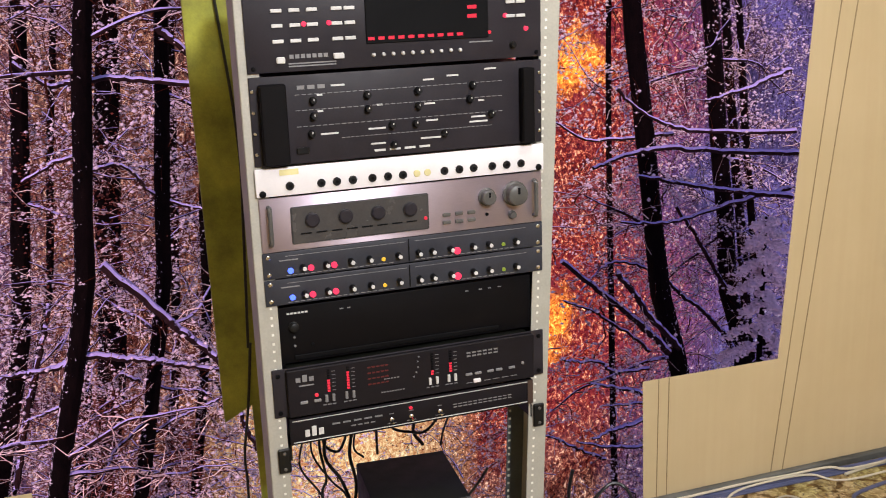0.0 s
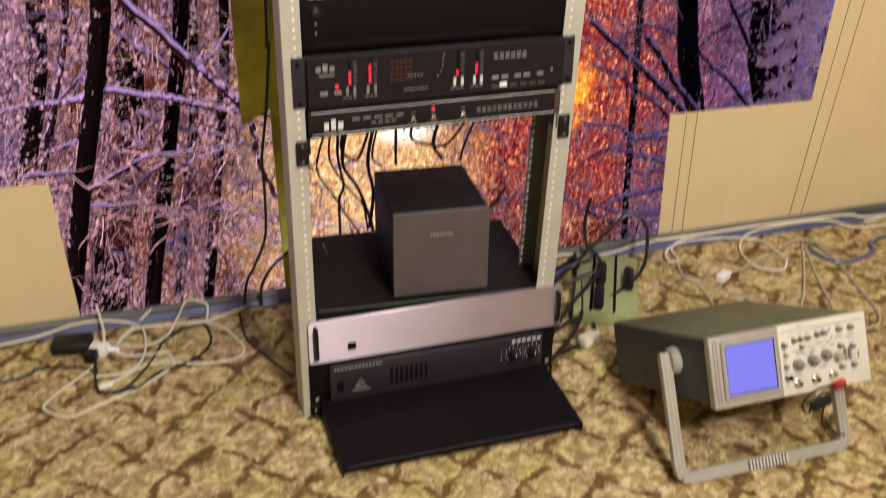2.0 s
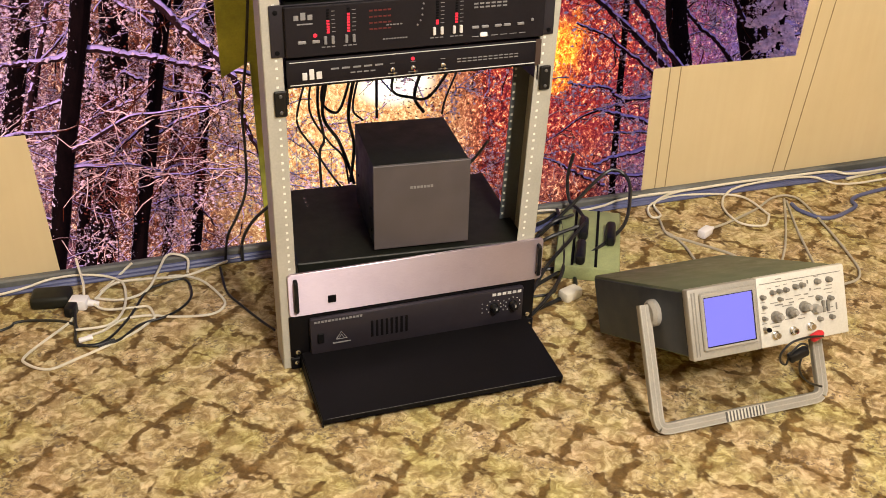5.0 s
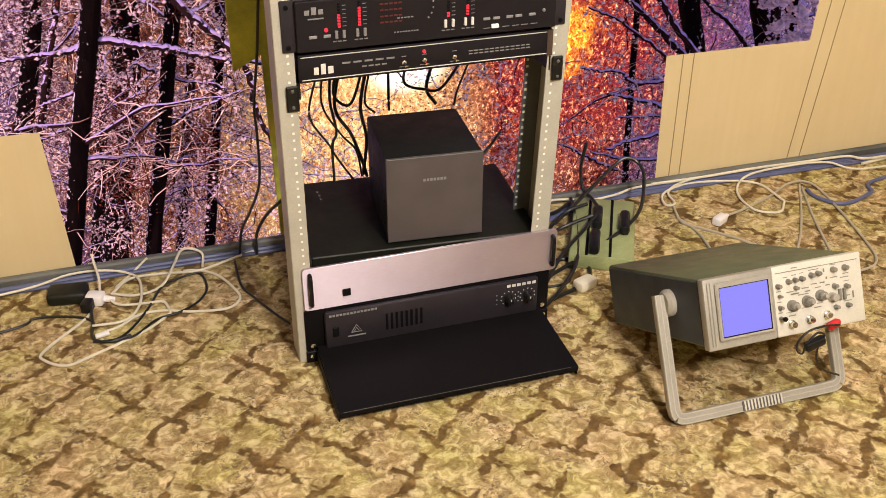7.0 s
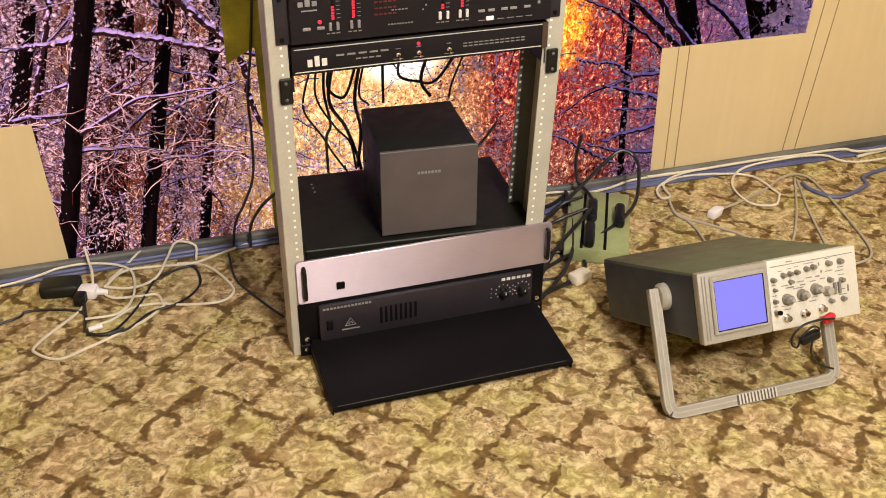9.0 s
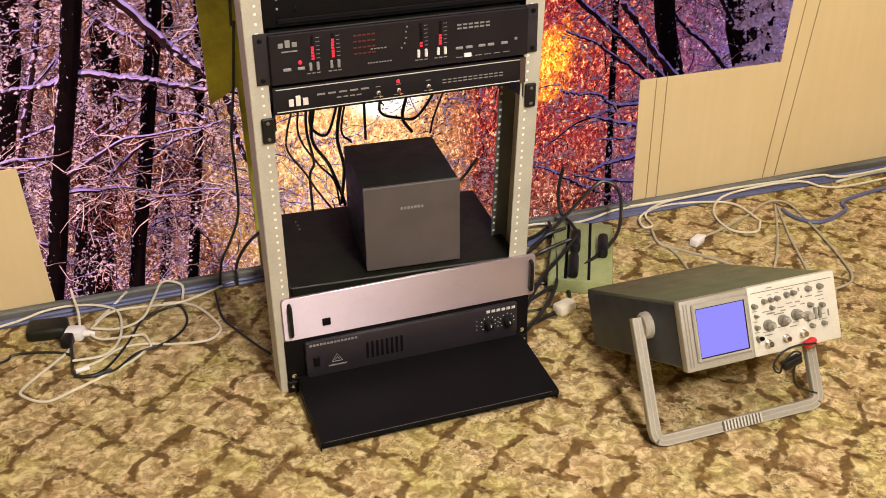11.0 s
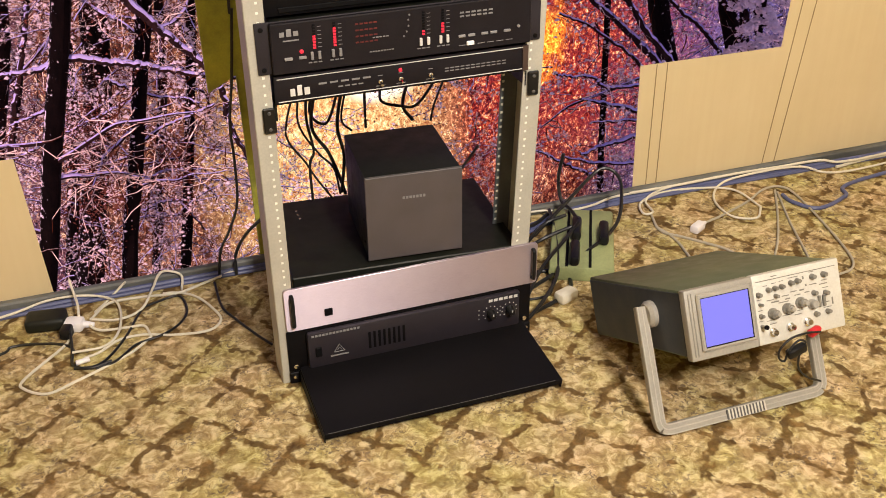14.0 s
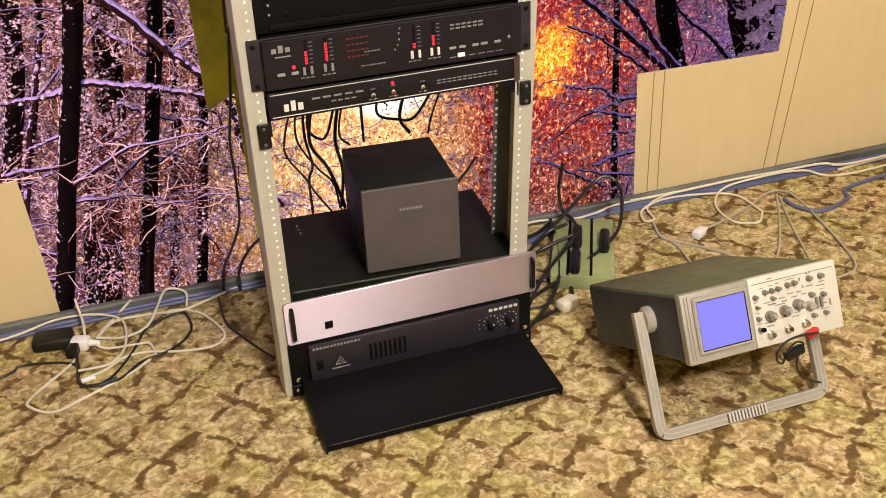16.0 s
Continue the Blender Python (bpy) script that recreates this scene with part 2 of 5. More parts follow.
# bark is nearly black: the backlit shade is put into its colour
M_bark = snowy("snowy_bark", (0.001, 0.0008, 0.001), (0.005, 0.003, 0.003), (0.75, 0.72, 0.85), 0.27, 0.06, 26)
# blue snow holds the boughs' shade; peach snow on twigs holds warm sunlight
M_limb = snowy("shaded_snow_limb", (0.008, 0.005, 0.006), (0.03, 0.016, 0.016), (0.50, 0.50, 0.92), 0.25, 0.12)
M_twig = snowy("sunlit_frosted_twigs", (0.006, 0.003, 0.003), (0.10, 0.026, 0.010), (0.90, 0.78, 0.72), 0.34, 0.15)
M_leaf = worn("dry_oak_leaves", (0.16, 0.035, 0.015), 0.7, amount=0.5, scale=4)
M_snow = worn("snow", (0.84, 0.78, 0.88), 0.7, amount=0.06, scale=2)


def dusk_backdrop():
    """The glowing far wood: peach light between dark stems and frosted twigs, orange sun flares and a pale gleam
    painted in low behind the trees.
    """
    n = Nodes("dusk_glow")
    pos = n.node("ShaderNodeSeparateXYZ")
    n.link(n.pos, pos.inputs[0])
    fine = n.noise(15.0, 8, 0.85, n.mapped((1, 1, 0.8)), 0.6)

    def twig_lines(scale, turn, width):
        """Thin winding lines where a noise crosses its middle value."""
        field = n.noise(scale, 3, 0.62, n.mapped((1.5, 1, 0.75), (0, turn, 0)), 1.2)
        return n.ramp(n.math('ABSOLUTE', n.math('SUBTRACT', field, 0.5)), (0.0, (1, 1, 1)), (width, (0, 0, 0)))
    lines = n.mix(1.0, n.mix(1.0, twig_lines(5.5, 25, 0.035), twig_lines(7.5, -40, 0.045), 'LIGHTEN'), twig_lines(12.0, 75, 0.05), 'LIGHTEN')
    patches = n.ramp(n.noise(1.1, 3), (0.38, (0.35, 0.35, 0.35)), (0.62, (1, 1, 1)))
    lines = n.mix(1.0, lines, patches, 'MULTIPLY')
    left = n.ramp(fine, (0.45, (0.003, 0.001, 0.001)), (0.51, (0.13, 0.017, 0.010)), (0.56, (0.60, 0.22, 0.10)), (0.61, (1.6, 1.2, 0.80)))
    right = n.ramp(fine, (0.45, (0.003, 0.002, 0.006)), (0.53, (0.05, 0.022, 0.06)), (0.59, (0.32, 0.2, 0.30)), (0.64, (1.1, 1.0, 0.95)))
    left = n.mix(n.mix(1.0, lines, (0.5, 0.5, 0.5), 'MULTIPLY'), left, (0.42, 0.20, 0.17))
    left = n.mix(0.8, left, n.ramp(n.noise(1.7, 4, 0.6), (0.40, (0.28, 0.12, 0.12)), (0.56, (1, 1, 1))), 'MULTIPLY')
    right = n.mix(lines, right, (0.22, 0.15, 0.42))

    def slope(a, b, value):
        m = n.node("ShaderNodeMapRange")
        m.inputs["From Min"].default_value, m.inputs["From Max"].default_value = a, b
        n.link(value, m.inputs[0])
        return m.outputs[0]
    col = n.mix(slope(6.8, 8.2, pos.outputs[0]), left, right)
    # dusk violet at the far edge and high up between the crowns
    col = n.mix(slope(-1.0, -3.0, pos.outputs[0]), col, right)

    def away(x, z, sx, sz):
        dx = n.math('MULTIPLY', n.math('SUBTRACT', pos.outputs[0], x), sx)
        dz = n.math('MULTIPLY', n.math('SUBTRACT', pos.outputs[2], z), sz)
        return n.math('SQRT', n.math('ADD', n.math('MULTIPLY', dx, dx), n.math('MULTIPLY', dz, dz)))
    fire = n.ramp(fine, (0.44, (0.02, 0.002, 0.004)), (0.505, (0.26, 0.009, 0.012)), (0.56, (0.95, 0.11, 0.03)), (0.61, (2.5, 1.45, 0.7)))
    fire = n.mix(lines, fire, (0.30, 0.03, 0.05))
    # two sun flares painted into the glow, one above the other
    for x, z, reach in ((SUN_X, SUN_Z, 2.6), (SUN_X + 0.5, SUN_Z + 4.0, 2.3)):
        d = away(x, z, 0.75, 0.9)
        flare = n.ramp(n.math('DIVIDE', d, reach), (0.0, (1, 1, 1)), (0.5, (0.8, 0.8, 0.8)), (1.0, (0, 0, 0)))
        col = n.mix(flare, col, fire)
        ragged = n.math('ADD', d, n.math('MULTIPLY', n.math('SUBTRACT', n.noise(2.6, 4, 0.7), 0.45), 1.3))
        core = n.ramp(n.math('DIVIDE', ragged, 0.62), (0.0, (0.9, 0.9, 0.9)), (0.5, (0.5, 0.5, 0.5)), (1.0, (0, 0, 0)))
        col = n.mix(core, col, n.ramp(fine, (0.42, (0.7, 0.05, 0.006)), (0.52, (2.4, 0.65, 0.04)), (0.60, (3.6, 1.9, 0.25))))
    # painted gleam, stands in for the bright wall patch behind the rack
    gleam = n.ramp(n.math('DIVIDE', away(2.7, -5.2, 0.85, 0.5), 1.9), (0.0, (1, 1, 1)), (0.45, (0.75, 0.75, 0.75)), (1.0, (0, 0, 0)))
    gleam_tones = n.ramp(fine, (0.40, (0.40, 0.06, 0.025)), (0.48, (0.95, 0.42, 0.14)), (0.56, (1.15, 0.95, 0.46)), (0.64, (1.5, 1.45, 0.95)))
    gleam_tones = n.mix(n.mix(1.0, lines, (0.5, 0.5, 0.5), 'MULTIPLY'), gleam_tones, (0.75, 0.36, 0.12))
    col = n.mix(gleam, col, gleam_tones)
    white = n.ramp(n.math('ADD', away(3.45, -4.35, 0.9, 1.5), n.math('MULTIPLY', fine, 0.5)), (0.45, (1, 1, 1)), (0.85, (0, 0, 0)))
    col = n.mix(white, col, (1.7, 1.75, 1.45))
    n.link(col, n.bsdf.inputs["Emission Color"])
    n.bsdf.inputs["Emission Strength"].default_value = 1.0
    return n.done((0.0, 0.0, 0.0), 1.0, 0.0, 0.0)


SUN_X, SUN_Z = 5.98, -4.15
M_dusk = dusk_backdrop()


# ---------------------------------------------------------------- building blocks
def box(bm, x0, x1, y0, y1, z0, z1, bevel=0.0, seg=1):
    made = bmesh.ops.create_cube(bm, size=1.0)["verts"]
    for v in made:
        v.co = Vector((x0 + (v.co.x + 0.5) * (x1 - x0), y0 + (v.co.y + 0.5) * (y1 - y0), z0 + (v.co.z + 0.5) * (z1 - z0)))
    if bevel:
        edges = {e for v in made for e in v.link_edges}
        bmesh.ops.bevel(bm, geom=list(edges), offset=bevel, segments=seg, affect='EDGES', profile=0.5)
    return bm


def lathe(bm, m, rings, seg=14):
    """A turned form along the local z of m; rings of (radius, height), closed at both ends."""
    loops = []
    for r, h in rings:
        loops.append([bm.verts.new(m @ Vector((r * math.cos(a), r * math.sin(a), h))) for a in (2 * math.pi * i / seg for i in range(seg))])
    for a, b in zip(loops, loops[1:]):
        for i in range(seg):
            bm.faces.new((a[i], a[(i + 1) % seg], b[(i + 1) % seg], b[i]))
    bm.faces.new(loops[0][::-1])
    bm.faces.new(loops[-1])
    return bm


def front(x, z, y=0.0):
    """A frame whose z points out of a front panel, towards -y."""
    return pose(x, y, z, 90, 0, 0)


def tube(bm, points, radius, sides=6, taper=None):
    """A round tube along points; radius may fall to taper at the end."""
    pts = [Vector(p) for p in points]
    loops = []
    for i, p in enumerate(pts):
        d = (pts[min(i + 1, len(pts) - 1)] - pts[max(i - 1, 0)]).normalized()
        side = d.cross(Vector((0.13, 0.21, 1.0)))
        side = side.normalized() if side.length > 1e-3 else Vector((1, 0, 0))
        up = side.cross(d).normalized()
        r = radius if taper is None else radius + (taper - radius) * i / (len(pts) - 1)
        loops.append([bm.verts.new(p + r * (math.cos(a) * side + math.sin(a) * up)) for a in (2 * math.pi * k / sides for k in range(sides))])
    for a, b in zip(loops, loops[1:]):
        for i in range(sides):
            bm.faces.new((a[i], a[(i + 1) % sides], b[(i + 1) % sides], b[i]))
    bm.faces.new(loops[0][::-1])
    bm.faces.new(loops[-1])
    return bm


def smooth_path(points, steps=6):
    """Catmull-Rom curve through the points."""
    p = [Vector(q) for q in points]
    p = [p[0] * 2 - p[1]] + p + [p[-1] * 2 - p[-2]]
    out = []
    for a, b, c, d in zip(p, p[1:], p[2:], p[3:]):
        for k in range(steps):
            t = k / steps
            out.append(0.5 * ((2 * b) + (c - a) * t + (2 * a - 5 * b + 4 * c - d) * t * t + (3 * b - a - 3 * c + d) * t ** 3))
    return out + [p[-2]]


def finish(name, bm, material, smooth=True):
    bmesh.ops.recalc_face_normals(bm, faces=bm.faces)
    me = bpy.data.meshes.new(name)
    bm.to_mesh(me)
    bm.free()
    me.materials.append(material)
    if smooth:
        me.shade_smooth()
        me.set_sharp_from_angle(angle=radians(35))
    return new(name, me)


def part(name, bm, material, parent, label=""):
    ob = finish(name, bm, material)
    ob.parent = parent
    return tagged(ob, label)


def thing(name, m, label, category, group=""):
    ob = new(name)
    ob.empty_display_size = 0.05
    ob.matrix_basis = m
    return tagged(ob, label, category, group)


def structure(name, bm, material, label, category):
    return tagged(finish(name, bm, material), label, category, kind="structure")


def bm_box(*a, **k):
    return box(bmesh.new(), *a, **k)


def rounded_plate(x0, x1, y0, y1, z0, z1, r, seg=5):
    """A plate with rounded corners, its face towards -y."""
    ring = []
    for cx, cz, a0 in ((x1 - r, z1 - r, 0), (x0 + r, z1 - r, 90), (x0 + r, z0 + r, 180), (x1 - r, z0 + r, 270)):
        for k in range(seg + 1):
            a = radians(a0 + 90 * k / seg)
            ring.append((cx + r * math.cos(a), cz + r * math.sin(a)))
    e = 0.0008
    bm = bmesh.new()
    loops = [[bm.verts.new((x if d == 0 else x + (e if x < (x0 + x1) / 2 else -e), y, z if d == 0 else z + (e if z < (z0 + z1) / 2 else -e))) for x, z in ring]
             for y, d in ((y0, 1), (y0 + e, 0), (y1, 0))]
    n = len(ring)
    for a, b in zip(loops, loops[1:]):
        for i in range(n):
            bm.faces.new((a[i], a[(i + 1) % n], b[(i + 1) % n], b[i]))
    bm.faces.new(loops[0][::-1])
    bm.faces.new(loops[-1])
    return bm


def shape_knob(x, z, r, h, y=0.0, seg=14):
    return lathe(bmesh.new(), front(x, z, y), ((r, 0), (r, h * 0.25), (r * 0.86, h * 0.35), (r * 0.8, h * 0.92), (r * 0.68, h)), seg)


def wedge(bm, front_ring, back_ring):
    """A solid between a front outline and a back outline of as many corners."""
    a = [bm.verts.new(p) for p in front_ring]
    b = [bm.verts.new(p) for p in back_ring]
    n = len(a)
    for i in range(n):
        bm.faces.new((a[i], a[(i + 1) % n], b[(i + 1) % n], b[i]))
    bm.faces.new(a[::-1])
    bm.faces.new(b)
    return bm


# ---------------------------------------------------------------- the room
WALL = 0.455
structure("floor", bm_box(-2.0, 2.4, -3.3, WALL - 0.002, -0.12, 0.0), M_carpet, "beige and brown patterned carpet over the whole floor", "carpet")
structure("ceiling", bm_box(-2.0, 2.4, -3.3, WALL + 0.1, 2.6, 2.7), M_ceiling, "plain white painted ceiling", "ceiling")
structure("wall_west", bm_box(-2.1, -2.0, -3.3, WALL + 0.1, -0.12, 2.7), M_wallpaper, "cream papered side wall", "wall")
structure("wall_east", bm_box(2.4, 2.5, -3.3, WALL + 0.1, -0.12, 2.7), M_wallpaper, "cream papered side wall", "wall")
structure("wall_south", bm_box(-2.1, 2.5, -3.4, -3.3, -0.12, 2.7), M_wallpaper, "cream papered wall behind the room", "wall")


def wall_piece(name, corners, back, label):
    f = [(x, WALL, z) for x, z in corners]
    b = [(x, WALL + 0.1, z) for x, z in back]
    return structure(name, wedge(bmesh.new(), f, b), M_wallpaper, label, "wall")


wall_piece("wall_north_left", [(-2.0, 0), (-0.645, 0), (-0.662, 0.33), (-2.0, 0.345)],
           [(-2.0, 0), (-0.70, 0), (-0.72, 0.25), (-2.0, 0.26)], "low cream papered wall below the wide opening")
wall_piece("wall_north_right", [(0.722, 0), (2.4, 0), (2.4, 2.6), (1.225, 2.6), (1.10, 0.332), (0.714, 0.335)],
           [(0.85, 0), (2.4, 0), (2.4, 2.6), (1.38, 2.6), (1.25, 0.25), (0.85, 0.25)], "cream papered wall with fine brown pinstripes")
wall_piece("wall_north_top", [(-2.0, 2.1), (1.197, 2.1), (1.225, 2.6), (-2.0, 2.6)],
           [(-2.0, 2.1), (1.197, 2.1), (1.225, 2.6), (-2.0, 2.6)], "cream papered wall above the wide opening")
# the rack's shadow on the wall, built as a strip of olive wall
shadow_outline = ((-0.274, 0.41), (-0.215, 0.44), (-0.207, 0.0), (-0.165, 0.0), (-0.165, 2.1), (-0.290, 2.1))
structure("wall_shadow_strip", wedge(bmesh.new(), [(x, WALL, z) for x, z in shadow_outline], [(x, WALL + 0.01, z) for x, z in shadow_outline]),
          M_olivewall, "narrow olive green wall strip shaped as the rack shadow", "wall")
structure("wall_sill", wedge(bmesh.new(), [(x, WALL, z) for x, z in ((-0.66, -0.05), (0.73, -0.05), (0.73, 0.012), (-0.66, 0.012))],
          [(x, WALL + 0.1, z) for x, z in ((-0.66, -0.12), (0.73, -0.12), (0.73, -0.05), (-0.66, -0.05))]),
          M_olivewall, "olive painted edge below the opening", "wall")
for x_low, x_high in ((0.7575, 0.757), (0.786, 0.7855)):
    structure("trim", wedge(bmesh.new(), [(x_low, WALL - 0.0008, 0.0), (x_low + 0.0022, WALL - 0.0008, 0.0), (x_high + 0.0022, WALL - 0.0008, 0.333), (x_high, WALL - 0.0008, 0.333)],
              [(x_low, WALL - 0.0001, 0.0), (x_low + 0.0022, WALL - 0.0001, 0.0), (x_high + 0.0022, WALL - 0.0001, 0.333), (x_high, WALL - 0.0001, 0.333)]), M_pinstripe, "fine brown pinstripe on the wallpaper", "trim")
for x_low, x_high in ((1.094, 1.37), (1.130, 1.43)):
    structure("trim", wedge(bmesh.new(), [(x_low, WALL - 0.0008, 0.0), (x_low + 0.0024, WALL - 0.0008, 0.0), (x_high + 0.0024, WALL - 0.0008, 2.6), (x_high, WALL - 0.0008, 2.6)],
              [(x_low, WALL - 0.0001, 0.0), (x_low + 0.0024, WALL - 0.0001, 0.0), (x_high + 0.0024, WALL - 0.0001, 2.6), (x_high, WALL - 0.0001, 2.6)]), M_pinstripe, "fine brown pinstripe on the wallpaper", "trim")
structure("baseboard", bm_box(-2.0, 2.4, WALL - 0.02, WALL - 0.001, 0.0, 0.022, bevel=0.004), M_base, "low blue-grey skirting and cable duct along the wall", "baseboard")


# ---------------------------------------------------------------- the rack and its units
U = 0.04445
FRONT = -0.004


def build_rack():
    rack = thing("equipment_rack", pose(0, 0, 0), "tall grey steel two-post equipment rack on the carpet", "rack")
    for s in (-1, 1):
        bm = bmesh.new()
        lo, hi = sorted((s * 0.2225, s * (0.258 if s > 0 else 0.254)))
        deep = 0.094 if s > 0 else 0.062
        box(bm, lo, hi, 0.0, 0.003, 0.0, 1.5, bevel=0.001)
        w0, w1 = sorted((s * (abs(lo if s < 0 else hi) - 0.0025), s * (abs(lo if s < 0 else hi) + 0.0005)))
        box(bm, w0, w1, 0.0031, deep - 0.0001, 0.0, 1.5)
        lean = Matrix.Identity(4)
        if s > 0:
            # this upright stands a little askew, closer in at the foot
            lean[0][2], lean[0][3] = 0.04, -0.0306
        rear = bm_box(lo, hi, deep, deep + 0.003, 0.0, 1.5, bevel=0.001)
        for mesh in (bm, rear):
            bmesh.ops.transform(mesh, matrix=lean, verts=mesh.verts)
        up = part("upright", bm, M_post, rack)
        part("rear_flange", rear, M_darkpost, up, "dark blue-grey rear flange")
        holes = bmesh.new()
        z = 0.02
        i = 0
        while z < 1.48:
            box(holes, s * 0.2335 - 0.002, s * 0.2335 + 0.002, -0.0004, 0.0002, z - 0.002, z + 0.002)
            box(holes, s * 0.227 - 0.0022, s * 0.227 + 0.0022, deep - 0.0006, deep + 0.0002, z - 0.0022, z + 0.0022)
            z += (0.0159, 0.0159, 0.0127)[i % 3]
            i += 1
        bmesh.ops.transform(holes, matrix=lean, verts=holes.verts)
        part("hole_row", holes, M_hole, up, "row of punched mounting holes")["kind"] = "stuff"
    part("foot", bm_box(-0.2514, 0.2245, 0.02, 0.06, 0.0, 0.012, bevel=0.002), M_post, rack)
    part("top_bar", bm_box(-0.2514, 0.281, 0.004, 0.060, 1.47, 1.5, bevel=0.003), M_post, rack)
    return rack


build_rack()


def unit(name, z, height, label, panel_mat, width=0.482, depth=0.28, body_mat=None, y=FRONT, thick=0.004, body_w=0.43):
    """A rack unit: its faceplate and the case behind it; the origin is the panel's lower middle."""
    u = thing(name, pose(0, y, z), label, "audio equipment", "units in the rack")
    part("faceplate", bm_box(-width / 2, width / 2, 0.0, thick, 0.0008, height - 0.0008, bevel=0.0016, seg=2), panel_mat, u)
    part("case", bm_box(-body_w / 2, body_w / 2, thick, depth, 0.003, height - 0.003, bevel=0.002), body_mat or M_black_matte, u)
    return u


def screws(u, height, width=0.482, mat=None):
    for x in (-width / 2 + 0.009, width / 2 - 0.009):
        for z in (0.008, height - 0.008):
            part("screw", lathe(bmesh.new(), front(x, z), ((0.0036, 0), (0.0036, 0.001), (0.002, 0.0022)), 10), mat or M_dark, u)


def bars(u, x, z, w, h=0.0022, mat=None, name="lettering", lines=1, gap=0.004, ticks=0):
    """Plain printed bars where small writing stands."""
    bm = bmesh.new()
    for i in range(lines):
        n = ticks or 1
        for k in range(n):
            a = x + w * k / n
            box(bm, a, a + w / n * (0.72 if n > 1 else 1), -0.0005, -0.0001, z - i * gap - h / 2, z - i * gap + h / 2)
    return part(name, bm, mat or M_dimprint, u)


def light(u, x, z, mat, r=0.0028, h=0.0025, y=0.0):
    return part("indicator_light", lathe(bmesh.new(), front(x, z, y), ((r, 0), (r, h * 0.5), (r * 0.6, h)), 10), mat, u)


def knob(u, x, z, r, h, mat, y=0.0, pointer=None):
    k = part("knob", shape_knob(x, z, r, h, y), mat, u)
    if pointer:
        part("pointer", bm_box(x - r * 0.1, x + r * 0.1, y - h - 0.0006, y - h - 0.0001, z + r * 0.1, z + r * 0.62), pointer, k)
    return k


def button(u, x, z, w, h, mat, d=0.003, y=0.0):
    return part("button", bm_box(x - w / 2, x + w / 2, y - d, y, z - h / 2, z + h / 2, bevel=min(w, h) * 0.15), mat, u)


def strap(u, x, z0, z1, mat):
    """An upright bow handle on the panel."""
    p = smooth_path([(x, 0.0, z0), (x, -0.006, z0 + 0.001), (x, -0.009, z0 + 0.008), (x, -0.009, z1 - 0.008), (x, -0.006, z1 - 0.001), (x, 0.0, z1)], 4)
    return part("handle", tube(bmesh.new(), p, 0.0038, 8), mat, u)


def build_processor():
    h = 3 * U
    u = unit("effects_processor", 1.163, h, "dark grey effects processor with white buttons and red display", M_charcoal)
    screws(u, h)
    part("display", bm_box(-0.055, 0.148, -0.002, 0.0, 0.036, 0.115, bevel=0.001), M_dark, u, "dark display window")
    for i in range(10):
        part("display_segment", bm_box(-0.052 + i * 0.0162, -0.042 + i * 0.0162, -0.0026, -0.0021, 0.0415, 0.0465), L_red, u, "glowing red digit")
        light(u, -0.044 + i * 0.0159, 0.019, M_print, 0.0032, 0.004)
    for z in (0.068, 0.082):
        part("display_segment", bm_box(0.112, 0.128, -0.0026, -0.0021, z, z + 0.006), L_red, u, "glowing red digit")
    for row, z in enumerate((0.047, 0.070, 0.092, 0.114)):
        for x in (-0.192, -0.165, -0.138, -0.100, -0.080):
            button(u, x, z, 0.017, 0.0055, M_print)
        if row in (1, 2):
            for x in (0.186, 0.204):
                button(u, x, z - 0.002, 0.016, 0.005, M_print)
    button(u, -0.190, 0.019, 0.013, 0.010, M_print, 0.005)
    button(u, -0.100, 0.021, 0.017, 0.009, M_print, 0.005)
    light(u, -0.151, 0.071, L_redhot, 0.004)
    light(u, -0.112, 0.071, L_redhot, 0.004)
    light(u, 0.178, 0.069, L_redhot, 0.004)
    light(u, 0.214, 0.047, L_redhot, 0.004)
    light(u, 0.15, 0.044, L_red, 0.003)
    bars(u, -0.176, 0.0235, 0.062, 0.006, M_dimprint, ticks=7)
    bars(u, -0.178, 0.013, 0.074, 0.002, M_dimprint, lines=2)
    knob(u, 0.19, 0.022, 0.006, 0.008, M_black_plastic)
    bars(u, 0.115, 0.03, 0.04, 0.002)


